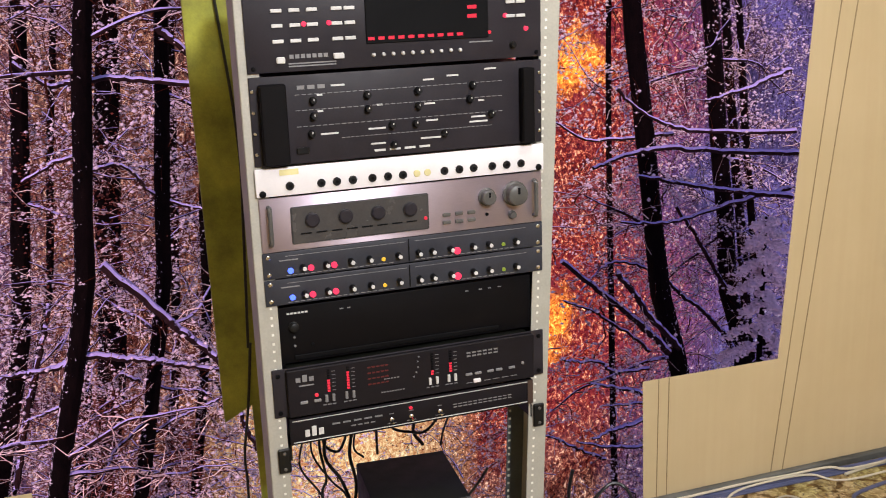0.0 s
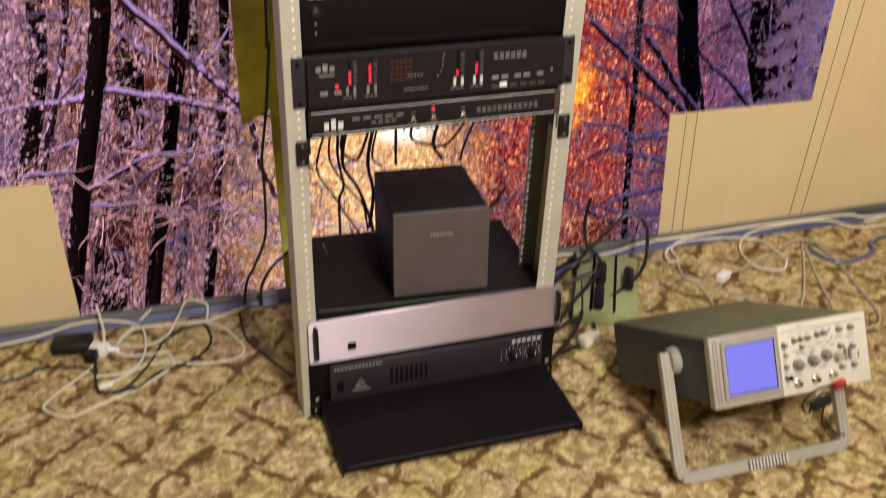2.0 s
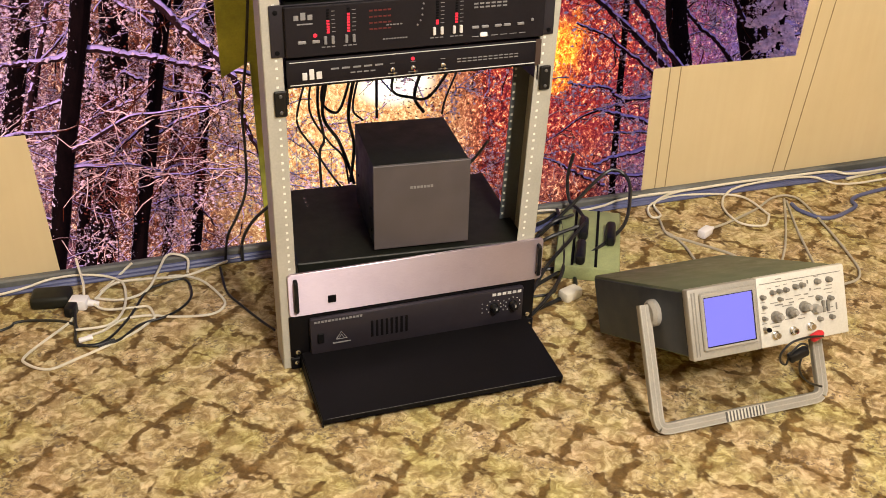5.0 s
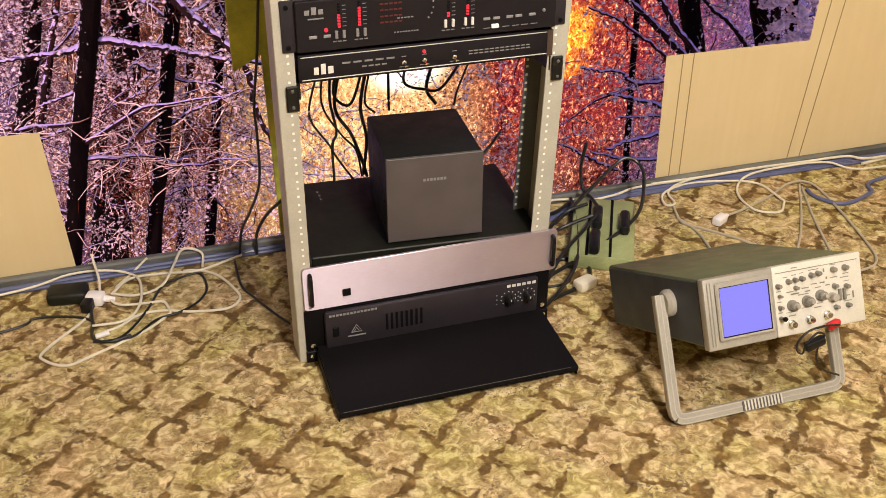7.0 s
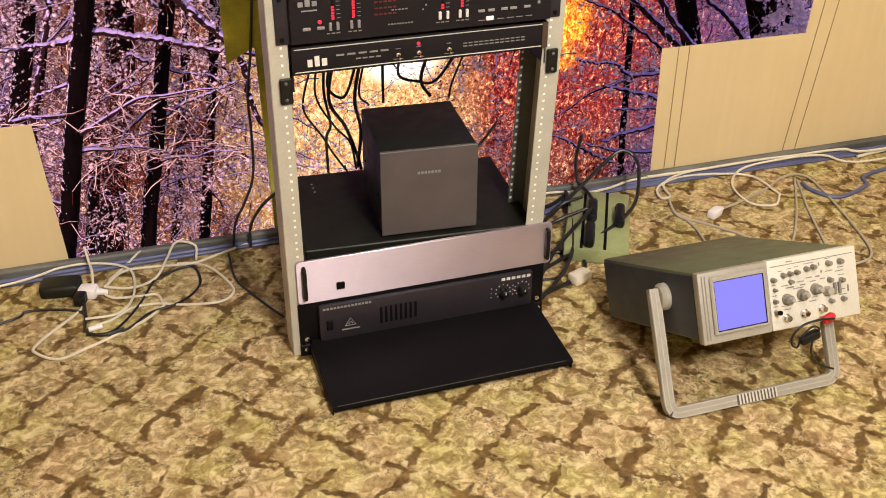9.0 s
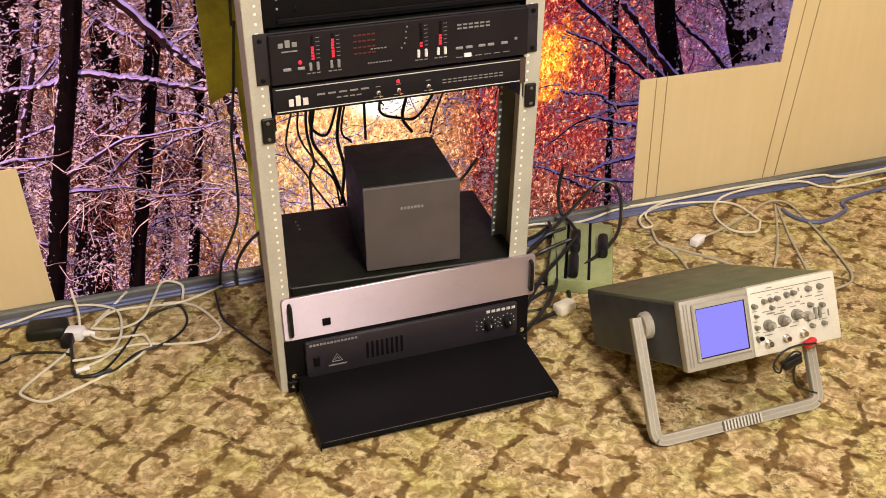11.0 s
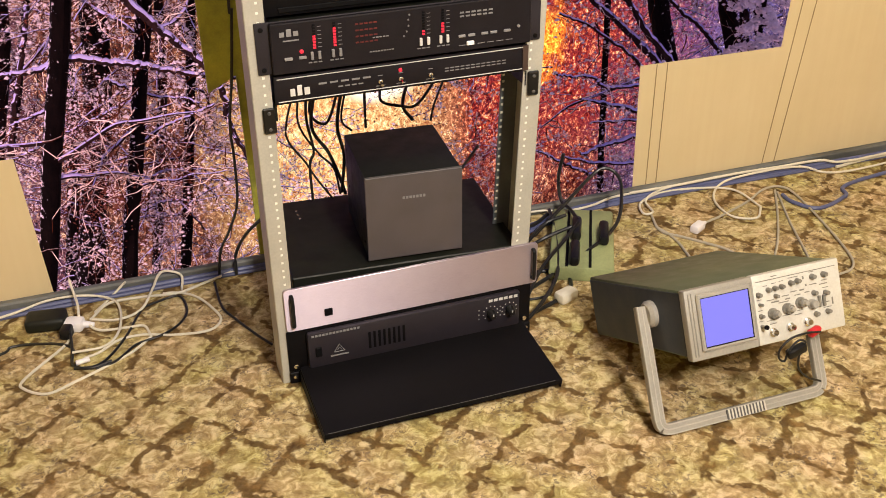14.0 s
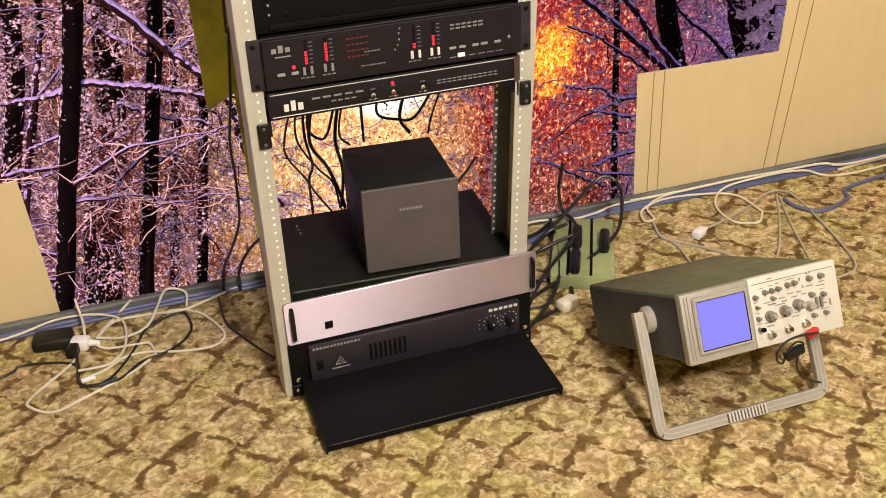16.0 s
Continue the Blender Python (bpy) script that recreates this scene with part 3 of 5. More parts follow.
def build_crossover():
    h = 0.138
    u = unit("crossover_unit", 1.0215, h, "black multi-knob crossover with raised side blocks and white markings", M_charcoal)
    for x0, x1 in ((-0.228, -0.188), (0.200, 0.222)):
        part("side_block", bm_box(x0, x1, -0.018, 0.0, 0.003, h - 0.012, bevel=0.002), M_black, u, "raised black side block")
    for x in (-0.2365, 0.2365):
        for z in (0.02, 0.052, 0.084, 0.116):
            part("screw", lathe(bmesh.new(), front(x, z), ((0.0032, 0), (0.003, 0.001), (0.002, 0.0018)), 8), M_chrome, u)
    bars(u, -0.168, h - 0.02, 0.048, 0.006, M_dimprint, ticks=3)
    for z in (0.107, 0.083, 0.058, 0.036):
        bars(u, -0.172 + (0.07 if z < 0.04 else 0), z, 0.345 - (0.09 if z < 0.04 else 0), 0.0011, M_dimprint, name="scale_line", ticks=34)
    for i, (x, z) in enumerate(((-0.145, 0.097), (-0.145, 0.073), (-0.058, 0.100), (-0.058, 0.078), (0.025, 0.101), (0.025, 0.077), (0.118, 0.104), (0.113, 0.082),
                                (-0.150, 0.046), (-0.020, 0.050), (0.020, 0.049), (0.150, 0.055), (-0.018, 0.018), (0.068, 0.030))):
        knob(u, x, z, 0.0062, 0.011, M_black_plastic, pointer=M_print)
    for x, z, w in ((-0.138, 0.105, 0.009), (-0.138, 0.08, 0.009), (-0.043, 0.083, 0.009), (-0.135, 0.044, 0.028), (0.036, 0.079, 0.018), (0.038, 0.052, 0.02), (-0.058, 0.046, 0.028),
                    (-0.055, 0.022, 0.024), (0.028, 0.024, 0.034), (0.115, 0.052, 0.025), (0.112, 0.044, 0.032), (-0.115, 0.118, 0.022), (0.035, 0.117, 0.018), (0.075, 0.121, 0.02), (0.14, 0.128, 0.02), (0.128, 0.078, 0.01)):
        bars(u, x, z, w, 0.0028, M_print)
    bars(u, -0.05, 0.011, 0.1, 0.0035, M_print, ticks=4)
    button(u, -0.165, 0.021, 0.02, 0.010, M_black_plastic, 0.004)


def build_patch_panel():
    u = unit("patch_panel", 0.974, 1.04 * U, "white steel patch panel with a row of black jacks", M_white, width=0.486, depth=0.07, body_mat=M_post, y=-0.007)
    z = 0.0155
    for x in (-0.19, -0.14, -0.115, -0.089, -0.057, -0.031, -0.006, 0.065, 0.091, 0.116, 0.149, 0.175, 0.201):
        j = part("jack", lathe(bmesh.new(), front(x, z), ((0.0068, 0), (0.0068, 0.002), (0.0054, 0.004), (0.004, 0.004)), 14), M_black_plastic, u)
        part("socket", lathe(bmesh.new(), front(x, z, -0.0041), ((0.0026, 0), (0.0022, 0.0005)), 10), M_dark, j)
    for x in (0.018, 0.036):
        part("hole_ring", lathe(bmesh.new(), front(x, z), ((0.006, 0), (0.005, 0.0012), (0.003, 0.0012)), 12), M_yellowtape, u, "pale yellow ring")
    part("label_tape", bm_box(-0.205, -0.175, -0.0006, -0.0001, 0.033, 0.042), M_yellowtape, u, "yellow tape label")
    for x in (-0.233, 0.233):
        part("screw", lathe(bmesh.new(), front(x, 0.006), ((0.0055, 0), (0.005, 0.003), (0.003, 0.004)), 10), M_dark, u)


def build_silver_deck():
    h = 2 * U
    u = unit("silver_amplifier", 0.884, h, "silver amplifier with dark window and grey knobs", M_silver, width=0.48)
    part("window", bm_box(-0.192, 0.036, -0.0022, 0.0, 0.011, 0.071, bevel=0.002), M_window, u, "smoked grey meter window")
    for i in range(4):
        part("dial", lathe(bmesh.new(), front(-0.158 + i * 0.054, 0.048, -0.0023), ((0.0115, 0), (0.0115, 0.004), (0.009, 0.006)), 20), M_charcoal, u)
    bars(u, -0.178, 0.027, 0.2, 0.0022, M_dark, ticks=8).location = (0, -0.0023, 0)
    light(u, 0.030, 0.030, L_red, 0.003, 0.002, -0.0023)
    knob(u, 0.139, 0.054, 0.0155, 0.016, M_greyknob, pointer=M_dark)
    knob(u, 0.189, 0.055, 0.0215, 0.022, M_greyknob, pointer=M_dark)
    knob(u, 0.184, 0.019, 0.0072, 0.01, M_greyknob)
    light(u, 0.139, 0.024, M_dark, 0.003)
    for i in range(3):
        for z in (0.031, 0.018):
            button(u, 0.067 + i * 0.022, z, 0.014, 0.006, M_greyknob)
    for x in (-0.2255, 0.2255):
        strap(u, x, 0.014, 0.074, M_greyknob)


def build_channel_strip():
    first = unit("channel_processor", 0.8405, U, "slate grey channel processor with blue, red and yellow lights", M_slate)
    u = first
    screws(u, U, mat=M_chrome)
    z = 0.012
    light(u, -0.198, z, L_blue, 0.0048, 0.004)
    for x in (-0.165, -0.127):
        part("lit_button", lathe(bmesh.new(), front(x, z + 0.001), ((0.0052, 0), (0.005, 0.003), (0.004, 0.004)), 12), L_redhot, u)
    part("lit_button", lathe(bmesh.new(), front(0.084, z - 0.001), ((0.0062, 0), (0.006, 0.003), (0.005, 0.004)), 12), L_redhot, u)
    for x in (-0.178, -0.140, -0.099, -0.068, -0.019, 0.016, 0.040, 0.072, 0.112, 0.141, 0.190):
        knob(u, x, z + 0.004, 0.0052, 0.011, M_black_plastic, pointer=M_print)
        part("knob_cap", lathe(bmesh.new(), front(x + 0.001, z + 0.003, -0.011), ((0.0036, 0), (0.003, 0.001)), 10), M_print, u, "pale knob cap")
    light(u, -0.044, z, L_amber, 0.0035)
    light(u, 0.168, z, L_green, 0.0035)
    bars(u, -0.215, 0.030, 0.03, 0.002)
    for x0 in (-0.205, 0.01):
        bars(u, x0, 0.0365, 0.20, 0.0008, M_dimprint, name="print_line")
        bars(u, x0, 0.0045, 0.18, 0.0012, M_dimprint, ticks=18)
    part("divider", bm_box(-0.0015, 0.0005, -0.0006, 0.0, 0.003, 0.041), M_dark, u)
    copy_thing(first, pose(0, FRONT, 0.796))


def build_black_deck():
    h = 0.098
    u = unit("tape_deck", 0.692, h, "plain black component recessed between the rack posts", M_black, width=0.443, depth=0.3, y=0.006, thick=0.012)
    bars(u, -0.208, 0.086, 0.036, 0.003, M_print, ticks=6)
    for x in (-0.12, -0.108, 0.10, 0.125, 0.142, 0.16):
        bars(u, x, 0.083, 0.006, 0.002, M_dimprint)
    knob(u, -0.198, 0.063, 0.009, 0.009, M_black_plastic)
    for z in (0.045, 0.03):
        light(u, -0.198, z, M_dimprint, 0.0022)
    light(u, -0.169, 0.028, M_dark, 0.0035)
    part("lower_lip", bm_box(-0.2, 0.16, -0.003, 0.0, 0.006, 0.014, bevel=0.001), M_dark, u)


def build_compressor():
    h = 0.0855
    u = unit("compressor", 0.6035, h, "black two-unit compressor with red level meters", M_charcoal, depth=0.25)
    part("face_block", bm_box(-0.219, 0.219, -0.010, 0.0, 0.002, h - 0.002, bevel=0.0015), M_face, u)
    f = -0.0101
    for x in (-0.2315, 0.2315):
        for z in (0.009, 0.074):
            part("screw", lathe(bmesh.new(), front(x, z), ((0.004, 0), (0.004, 0.0015), (0.002, 0.002)), 10), M_dark, u)
    lettering = bmesh.new()
    for k in range(3):
        box(lettering, -0.205 + k * 0.011, -0.197 + k * 0.011, f - 0.0009, f, 0.062, 0.070 + (0.004 if k == 1 else 0), bevel=0.0004)
    box(lettering, -0.200, -0.175, f - 0.0009, f, 0.0545, 0.0565)
    part("emblem", lettering, M_dimprint, u)
    for x, n, full in ((-0.148, 9, 5), (-0.115, 9, 7), (0.032, 9, 2), (0.065, 9, 4)):
        for i in range(n):
            lit = i < full
            part("meter_segment", bm_box(x - 0.005, x - 0.0005, f - 0.001, f, 0.038 + i * 0.0045, 0.0412 + i * 0.0045), L_red if lit else M_dark, u)
        for i in range(6):
            bars(u, x + 0.003, 0.040 + i * 0.0066, 0.006, 0.0009, M_dimprint).location = (0, f, 0)
    for x in (-0.156, -0.144, -0.122, -0.110, 0.024, 0.037, 0.058, 0.070):
        part("slider", bm_box(x - 0.0024, x + 0.0024, f - 0.004, f, 0.021, 0.034, bevel=0.0008), M_print if x > 0 else M_dimprint, u)
    for x in (-0.162, -0.127, 0.018, 0.052):
        bars(u, x, 0.016, 0.024, 0.0018, M_dimprint, ticks=3).location = (0, f, 0)
    for x, w in ((-0.200, 0.013), (-0.177, 0.012)):
        part("button", bm_box(x, x + w, f - 0.003, f, 0.024, 0.029, bevel=0.0008), M_dimprint, u)
    light(u, -0.172, 0.036, L_red, 0.0034, 0.002, f)
    for i in range(4):
        bars(u, -0.084, 0.069 - i * 0.010, 0.038, 0.0025, M_maroon, ticks=5).location = (0, f, 0)
    bars(u, -0.056, 0.044, 0.028, 0.002, M_dimprint, ticks=5).location = (0, f, 0)
    bars(u, -0.062, 0.021, 0.042, 0.002, M_dimprint, ticks=9).location = (0, f, 0)
    for i, (x, z) in enumerate(((0.004, 0.066), (0.004, 0.056), (0.001, 0.047), (-0.004, 0.040), (0.006, 0.074))):
        light(u, x, z, M_dimprint, 0.0016, 0.001, f)
    for x in (0.095, 0.112, 0.135, 0.151, 0.175):
        part("button", bm_box(x - 0.006, x + 0.006, f - 0.003, f, 0.026, 0.0305, bevel=0.0008), M_dimprint, u)
    part("button", bm_box(0.103, 0.116, f - 0.004, f, 0.0115, 0.0185, bevel=0.001), M_white, u, "white push button")
    bars(u, 0.092, 0.067, 0.060, 0.0028, M_dimprint, lines=2, gap=0.006, ticks=6).location = (0, f, 0)
    bars(u, 0.09, 0.012, 0.1, 0.0012, M_dimprint, ticks=6).location = (0, f, 0)
    light(u, 0.196, 0.033, M_dimprint, 0.0028, 0.003, f)


def build_harmonic():
    h = 0.047
    u = unit("signal_processor", 0.5525, h, "slim black processor with two thin white lines", M_face, width=0.437, depth=0.22, y=-0.006, thick=0.012)
    for z in (0.0425, 0.0045):
        part("trim_line", bm_box(-0.214, 0.214, -0.0007, -0.0001, z - 0.0007, z + 0.0007), M_print, u, "thin white line")
    part("end_cap", bm_box(0.2085, 0.2185, -0.002, 0.0, 0.001, 0.046), M_brown, u, "dark brown end cap")
    g = bmesh.new()
    for k, w in enumerate((0.008, 0.008, 0.009)):
        box(g, -0.194 + k * 0.0115, -0.194 + k * 0.0115 + w, -0.0012, 0, 0.012, 0.0245 + (0.005 if k == 1 else 0), bevel=0.0005)
    part("emblem", g, M_print, u, "white abstract maker's emblem")
    bars(u, -0.147, 0.027, 0.092, 0.0030, M_dimprint, ticks=5)
    bars(u, -0.115, 0.018, 0.045, 0.0022, M_dimprint, ticks=4)
    for x in (-0.044, -0.009, 0.043):
        s = part("toggle_nut", lathe(bmesh.new(), front(x, 0.0165), ((0.004, 0), (0.004, 0.002), (0.0025, 0.003)), 10), M_chrome, u)
        part("toggle_lever", tube(bmesh.new(), [(x, -0.003, 0.0165), (x, -0.011, 0.0135)], 0.0016, 8, 0.0022), M_chrome, s)
        bars(u, x - 0.008, 0.0095, 0.016, 0.0012)
        bars(u, x - 0.004, 0.027, 0.008, 0.0012)
    light(u, -0.0095, 0.032, L_red, 0.0032, 0.003)
    bars(u, 0.068, 0.024, 0.112, 0.0018, M_dimprint, lines=2, gap=0.005, ticks=12)


def build_tray():
    t = thing("rack_tray", pose(0, FRONT, 0.505), "black steel rack tray with side ears", "rack shelf")
    for s in (-1, 1):
        lo, hi = sorted((s * 0.2205, s * 0.241))
        e = part("ear", bm_box(lo, hi, -0.003, 0.003, 0.0, 0.044, bevel=0.002), M_black_plastic, t)
        for z in (0.008, 0.036):
            part("screw", lathe(bmesh.new(), front(s * 0.231, z, -0.0031), ((0.003, 0), (0.003, 0.0012), (0.0015, 0.002)), 10), M_greyknob, e)
        g0, g1 = sorted((s * 0.2195, s * 0.2165))
        part("side_plate", bm_box(g0, g1, 0.004, 0.2, 0.018, 0.045), M_black_matte, t)
    part("plate", bm_box(-0.2195, 0.2195, 0.004, 0.22, 0.0452, 0.0472), M_black_matte, t)


def build_power_amp():
    h = 2 * U
    u = thing("power_amplifier", pose(0, -0.006, 0.1155), "deep power amplifier with brushed silver front and black top", "amplifier", "units in the rack")
    part("faceplate", rounded_plate(-0.2395, 0.252, 0.0, 0.005, 0.0, h, 0.007), M_silver, u, "brushed silver faceplate")
    bm = bm_box(-0.214, 0.218, 0.0, 0.300, 0.002, h - 0.002, bevel=0.002)
    bmesh.ops.transform(bm, matrix=pose(0, 0.0225, 0, 0, 0, -4.2), verts=bm.verts)
    part("case", bm, M_black_matte, u)
    strap(u, -0.226, 0.014, 0.076, M_black_plastic)
    strap(u, 0.242, 0.014, 0.076, M_black_plastic)
    part("switch", bm_box(-0.168, -0.153, -0.003, 0.0, 0.021, 0.036, bevel=0.001), M_dark, u, "black rocker switch")
    c = part("screw", bmesh.new(), M_chrome, u)
    bm = bmesh.new()
    for y in (0.255, 0.272, 0.289):
        lathe(bm, pose(-0.15, y, h - 0.002), ((0.0028, 0), (0.0028, 0.0012), (0.0015, 0.002)), 8)
    bm.to_mesh(c.data)
    bm.free()


def build_pro_amp():
    h = 2 * U
    u = unit("stereo_power_amplifier", 0.0255, h, "black stereo power amplifier with recessed front grille", M_black, depth=0.34, y=FRONT, thick=0.004)
    bm = bm_box(-0.206, 0.214, -0.014, 0.0, 0.006, h - 0.004, bevel=0.006, seg=2)
    part("bezel", bm, M_bezel, u)
    f = -0.0141
    for i in range(8):
        x = -0.092 + i * 0.0095
        part("grille_slot", bm_box(x, x + 0.005, f - 0.0012, f + 0.001, 0.028, 0.064, bevel=0.0004), M_black, u)
    bars(u, -0.198, 0.079, 0.092, 0.0045, M_dimprint, ticks=14).location = (0, f, 0)
    bars(u, 0.148, 0.077, 0.062, 0.006, M_print, ticks=6).location = (0, f, 0)
    em = bmesh.new()
    tube(em, [(-0.158, f - 0.0006, 0.036), (-0.148, f - 0.0006, 0.052), (-0.138, f - 0.0006, 0.036), (-0.158, f - 0.0006, 0.036)], 0.001, 4)
    tube(em, [(-0.152, f - 0.0006, 0.039), (-0.148, f - 0.0006, 0.045), (-0.144, f - 0.0006, 0.039)], 0.0009, 4)
    box(em, -0.165, -0.131, f - 0.0008, f, 0.027, 0.0295)
    part("emblem", em, M_dimprint, u)
    button(u, -0.187, 0.044, 0.012, 0.022, M_dark, 0.004, f)
    for x in (0.152, 0.191):
        k = knob(u, x, 0.050, 0.009, 0.016, M_black_plastic, f, M_print)
        for i in range(9):
            a = math.pi * (1.25 - 1.5 * i / 8)
            light(u, x + 0.015 * math.cos(a), 0.050 + 0.015 * math.sin(a), M_print, 0.0012, 0.0008, f)
    for x in (0.128, 0.172):
        for z in (0.04, 0.05, 0.06):
            light(u, x, z, M_dimprint, 0.0016, 0.001, f)
    for s in (-1, 1):
        part("screw", lathe(bmesh.new(), front(s * 0.228, 0.012), ((0.005, 0), (0.005, 0.003), (0.003, 0.004)), 10), M_chrome, u)


def build_base_shelf():
    t = thing("shelf", pose(0, -0.004, 0.0), "black steel rack shelf sloping forward onto the carpet", "rack shelf")
    plate = wedge(bmesh.new(), [(-0.223, -0.188, 0.017), (0.224, -0.188, 0.017), (0.224, -0.188, 0.022), (-0.223, -0.188, 0.022)],
                  [(-0.2215, -0.004, 0.031), (0.2215, -0.004, 0.031), (0.2215, -0.004, 0.036), (-0.2215, -0.004, 0.036)])
    part("plate", plate, M_black, t)
    part("front_lip", bm_box(-0.223, 0.224, -0.1895, -0.1882, 0.012, 0.0222, bevel=0.0004), M_black, t)
    for s in (-1, 1):
        part("side_plate", wedge(bmesh.new(), [(s * 0.2215, -0.187, 0.003), (s * 0.2235, -0.187, 0.003), (s * 0.2235, -0.187, 0.017), (s * 0.2215, -0.187, 0.017)],
                                 [(s * 0.2215, -0.004, 0.001), (s * 0.2235, -0.004, 0.001), (s * 0.2235, -0.004, 0.031), (s * 0.2215, -0.004, 0.031)]), M_black, t)
        lo, hi = sorted((s * 0.2216, s * 0.2415))
        part("ear", bm_box(lo, hi, -0.003, 0.003, 0.001, 0.0255, bevel=0.0015), M_black, t)
        part("screw", lathe(bmesh.new(), front(s * 0.2315, 0.016, -0.003), ((0.0042, 0), (0.004, 0.002), (0.002, 0.003)), 10), M_chrome, t)
    part("rivet", lathe(bmesh.new(), pose(0.205, -0.165, 0.0215), ((0.003, 0), (0.003, 0.001), (0.0015, 0.0018)), 10), M_chrome, t)
    # the lip's highlight, made as a thin pale strip
    part("edge_highlight", bm_box(-0.215, 0.21, -0.1888, -0.1880, 0.0222, 0.0226), M_greyknob, t, "pale strip for the highlight along the edge")


def build_cube():
    t = thing("speaker_box", pose(0.0195, 0.0275, 0.2045, 0, 0, -4.5), "dark grey cube-shaped speaker box standing on the amplifier", "speaker")
    part("cabinet", bm_box(-0.0885, 0.0885, 0.004, 0.205, 0.004, 0.170, bevel=0.003, seg=2), M_black_matte, t)
    part("front_panel", bm_box(-0.0895, 0.0895, 0.0, 0.004, 0.003, 0.171, bevel=0.0012), M_cubegrey, t, "dark grey front panel")
    bars(t, -0.022, 0.125, 0.044, 0.005, M_dimprint, ticks=7)
    # bright line along the top front: a highlight built as a pale strip
    part("edge", bm_box(-0.0885, 0.0885, 0.0045, 0.006, 0.1702, 0.1712), M_greyknob, t, "pale strip for the highlight on the top edge")
    for x in (-0.07, 0.07):
        for y in (0.02, 0.185):
            part("foot", lathe(bmesh.new(), pose(x, y, 0.0), ((0.008, 0), (0.009, 0.004)), 12), M_black_plastic, t)
    for y, z in ((0.03, 0.075), (0.03, 0.03), (0.17, 0.075)):
        part("screw", lathe(bmesh.new(), pose(-0.0884, y, z, 0, -90, 0), ((0.003, 0), (0.0028, 0.001), (0.0015, 0.0015)), 8), M_dark, t)


for build in (build_processor, build_crossover, build_patch_panel, build_silver_deck, build_channel_strip, build_black_deck,
              build_compressor, build_harmonic, build_tray, build_power_amp, build_pro_amp, build_base_shelf, build_cube):
    build()


# ---------------------------------------------------------------- the oscilloscope
def build_oscilloscope():
    W, H, D = 0.297, 0.116, 0.356
    s = thing("oscilloscope", pose(0.357, -0.392, 0.168, -26.4, 0, 0.2), "olive-grey oscilloscope propped on its carrying handle, lilac screen lit", "oscilloscope")
    part("case", bm_box(0.002, W - 0.002, 0.012, D, 0.0, H - 0.001, bevel=0.004, seg=2), M_scopebody, s)
    # thin blue-grey sheet on the left; its dark colour carries that side's shade
    part("side_panel", bm_box(-0.0005, 0.0018, 0.016, D - 0.006, 0.004, H - 0.006, bevel=0.0008), M_scopeshade, s, "blue-grey side panel darkened as the shaded side")
    part("front_frame", bm_box(-0.003, 0.126, -0.006, 0.012, -0.003, H, bevel=0.003, seg=2), M_beige, s)
    part("control_panel", bm_box(0.1265, W + 0.003, -0.005, 0.012, -0.003, H, bevel=0.003, seg=2), M_cream_panel, s, "cream control panel")
    bez = part("screen_bezel", bm_box(0.0165, 0.121, -0.011, -0.0062, 0.010, 0.108, bevel=0.003), M_beige, s)
    part("screen_recess", bm_box(0.0225, 0.1145, -0.0116, -0.0111, 0.0165, 0.0995), M_dark, bez)
    part("screen", bm_box(0.0225, 0.1120, -0.0124, -0.0117, 0.0185, 0.0985, bevel=0.0003), glow("lilac_screen", (0.27, 0.25, 0.98), 0.72), s, "glowing lilac screen")
    for x in (0.003, 0.0085):
        part("groove", bm_box(x, x + 0.0018, -0.0066, -0.0058, 0.004, H - 0.006), M_scopeknob, s, "dark groove in the frame")
    f = -0.0051
    for x, z, r in ((0.135, 0.083, 0.0052), (0.155, 0.088, 0.0052), (0.168, 0.0885, 0.005), (0.181, 0.089, 0.005), (0.200, 0.0915, 0.0055), (0.213, 0.0925, 0.0055), (0.243, 0.094, 0.006),
                    (0.136, 0.066, 0.0035), (0.135, 0.047, 0.0045), (0.168, 0.075, 0.0045), (0.243, 0.066, 0.0055), (0.242, 0.030, 0.005), (0.135, 0.029, 0.004), (0.266, 0.094, 0.006), (0.266, 0.062, 0.0055), (0.266, 0.03, 0.005)):
        knob(s, x, z, r * 0.86, 0.010, M_scopeknob, f)
    for x, z in ((0.158, 0.047), (0.187, 0.050), (0.214, 0.055)):
        k = knob(s, x, z, 0.0095, 0.014, M_scopeknob, f)
        part("knob_tip", shape_knob(x, z, 0.005, 0.007, f - 0.014), M_beige, k)
    part("knob", shape_knob(0.236, 0.048, 0.0085, 0.014, f), M_beige, s)
    part("jack", lathe(bmesh.new(), front(0.153, 0.016, f), ((0.0075, 0), (0.0075, 0.004), (0.005, 0.006), (0.005, 0.012)), 14), M_chrome, s, "chrome input socket")
    part("jack", lathe(bmesh.new(), front(0.188, 0.018, f), ((0.0075, 0), (0.0075, 0.004), (0.005, 0.006), (0.005, 0.012)), 14), M_chrome, s, "chrome input socket")
    part("jack", lathe(bmesh.new(), front(0.222, 0.020, f), ((0.0075, 0), (0.0075, 0.004), (0.005, 0.006), (0.005, 0.012)), 14), M_chrome, s, "chrome input socket")
    part("power_switch", lathe(bmesh.new(), front(0.135, 0.029, f - 0.012), ((0.0042, 0), (0.004, 0.003)), 12), M_dark, s)
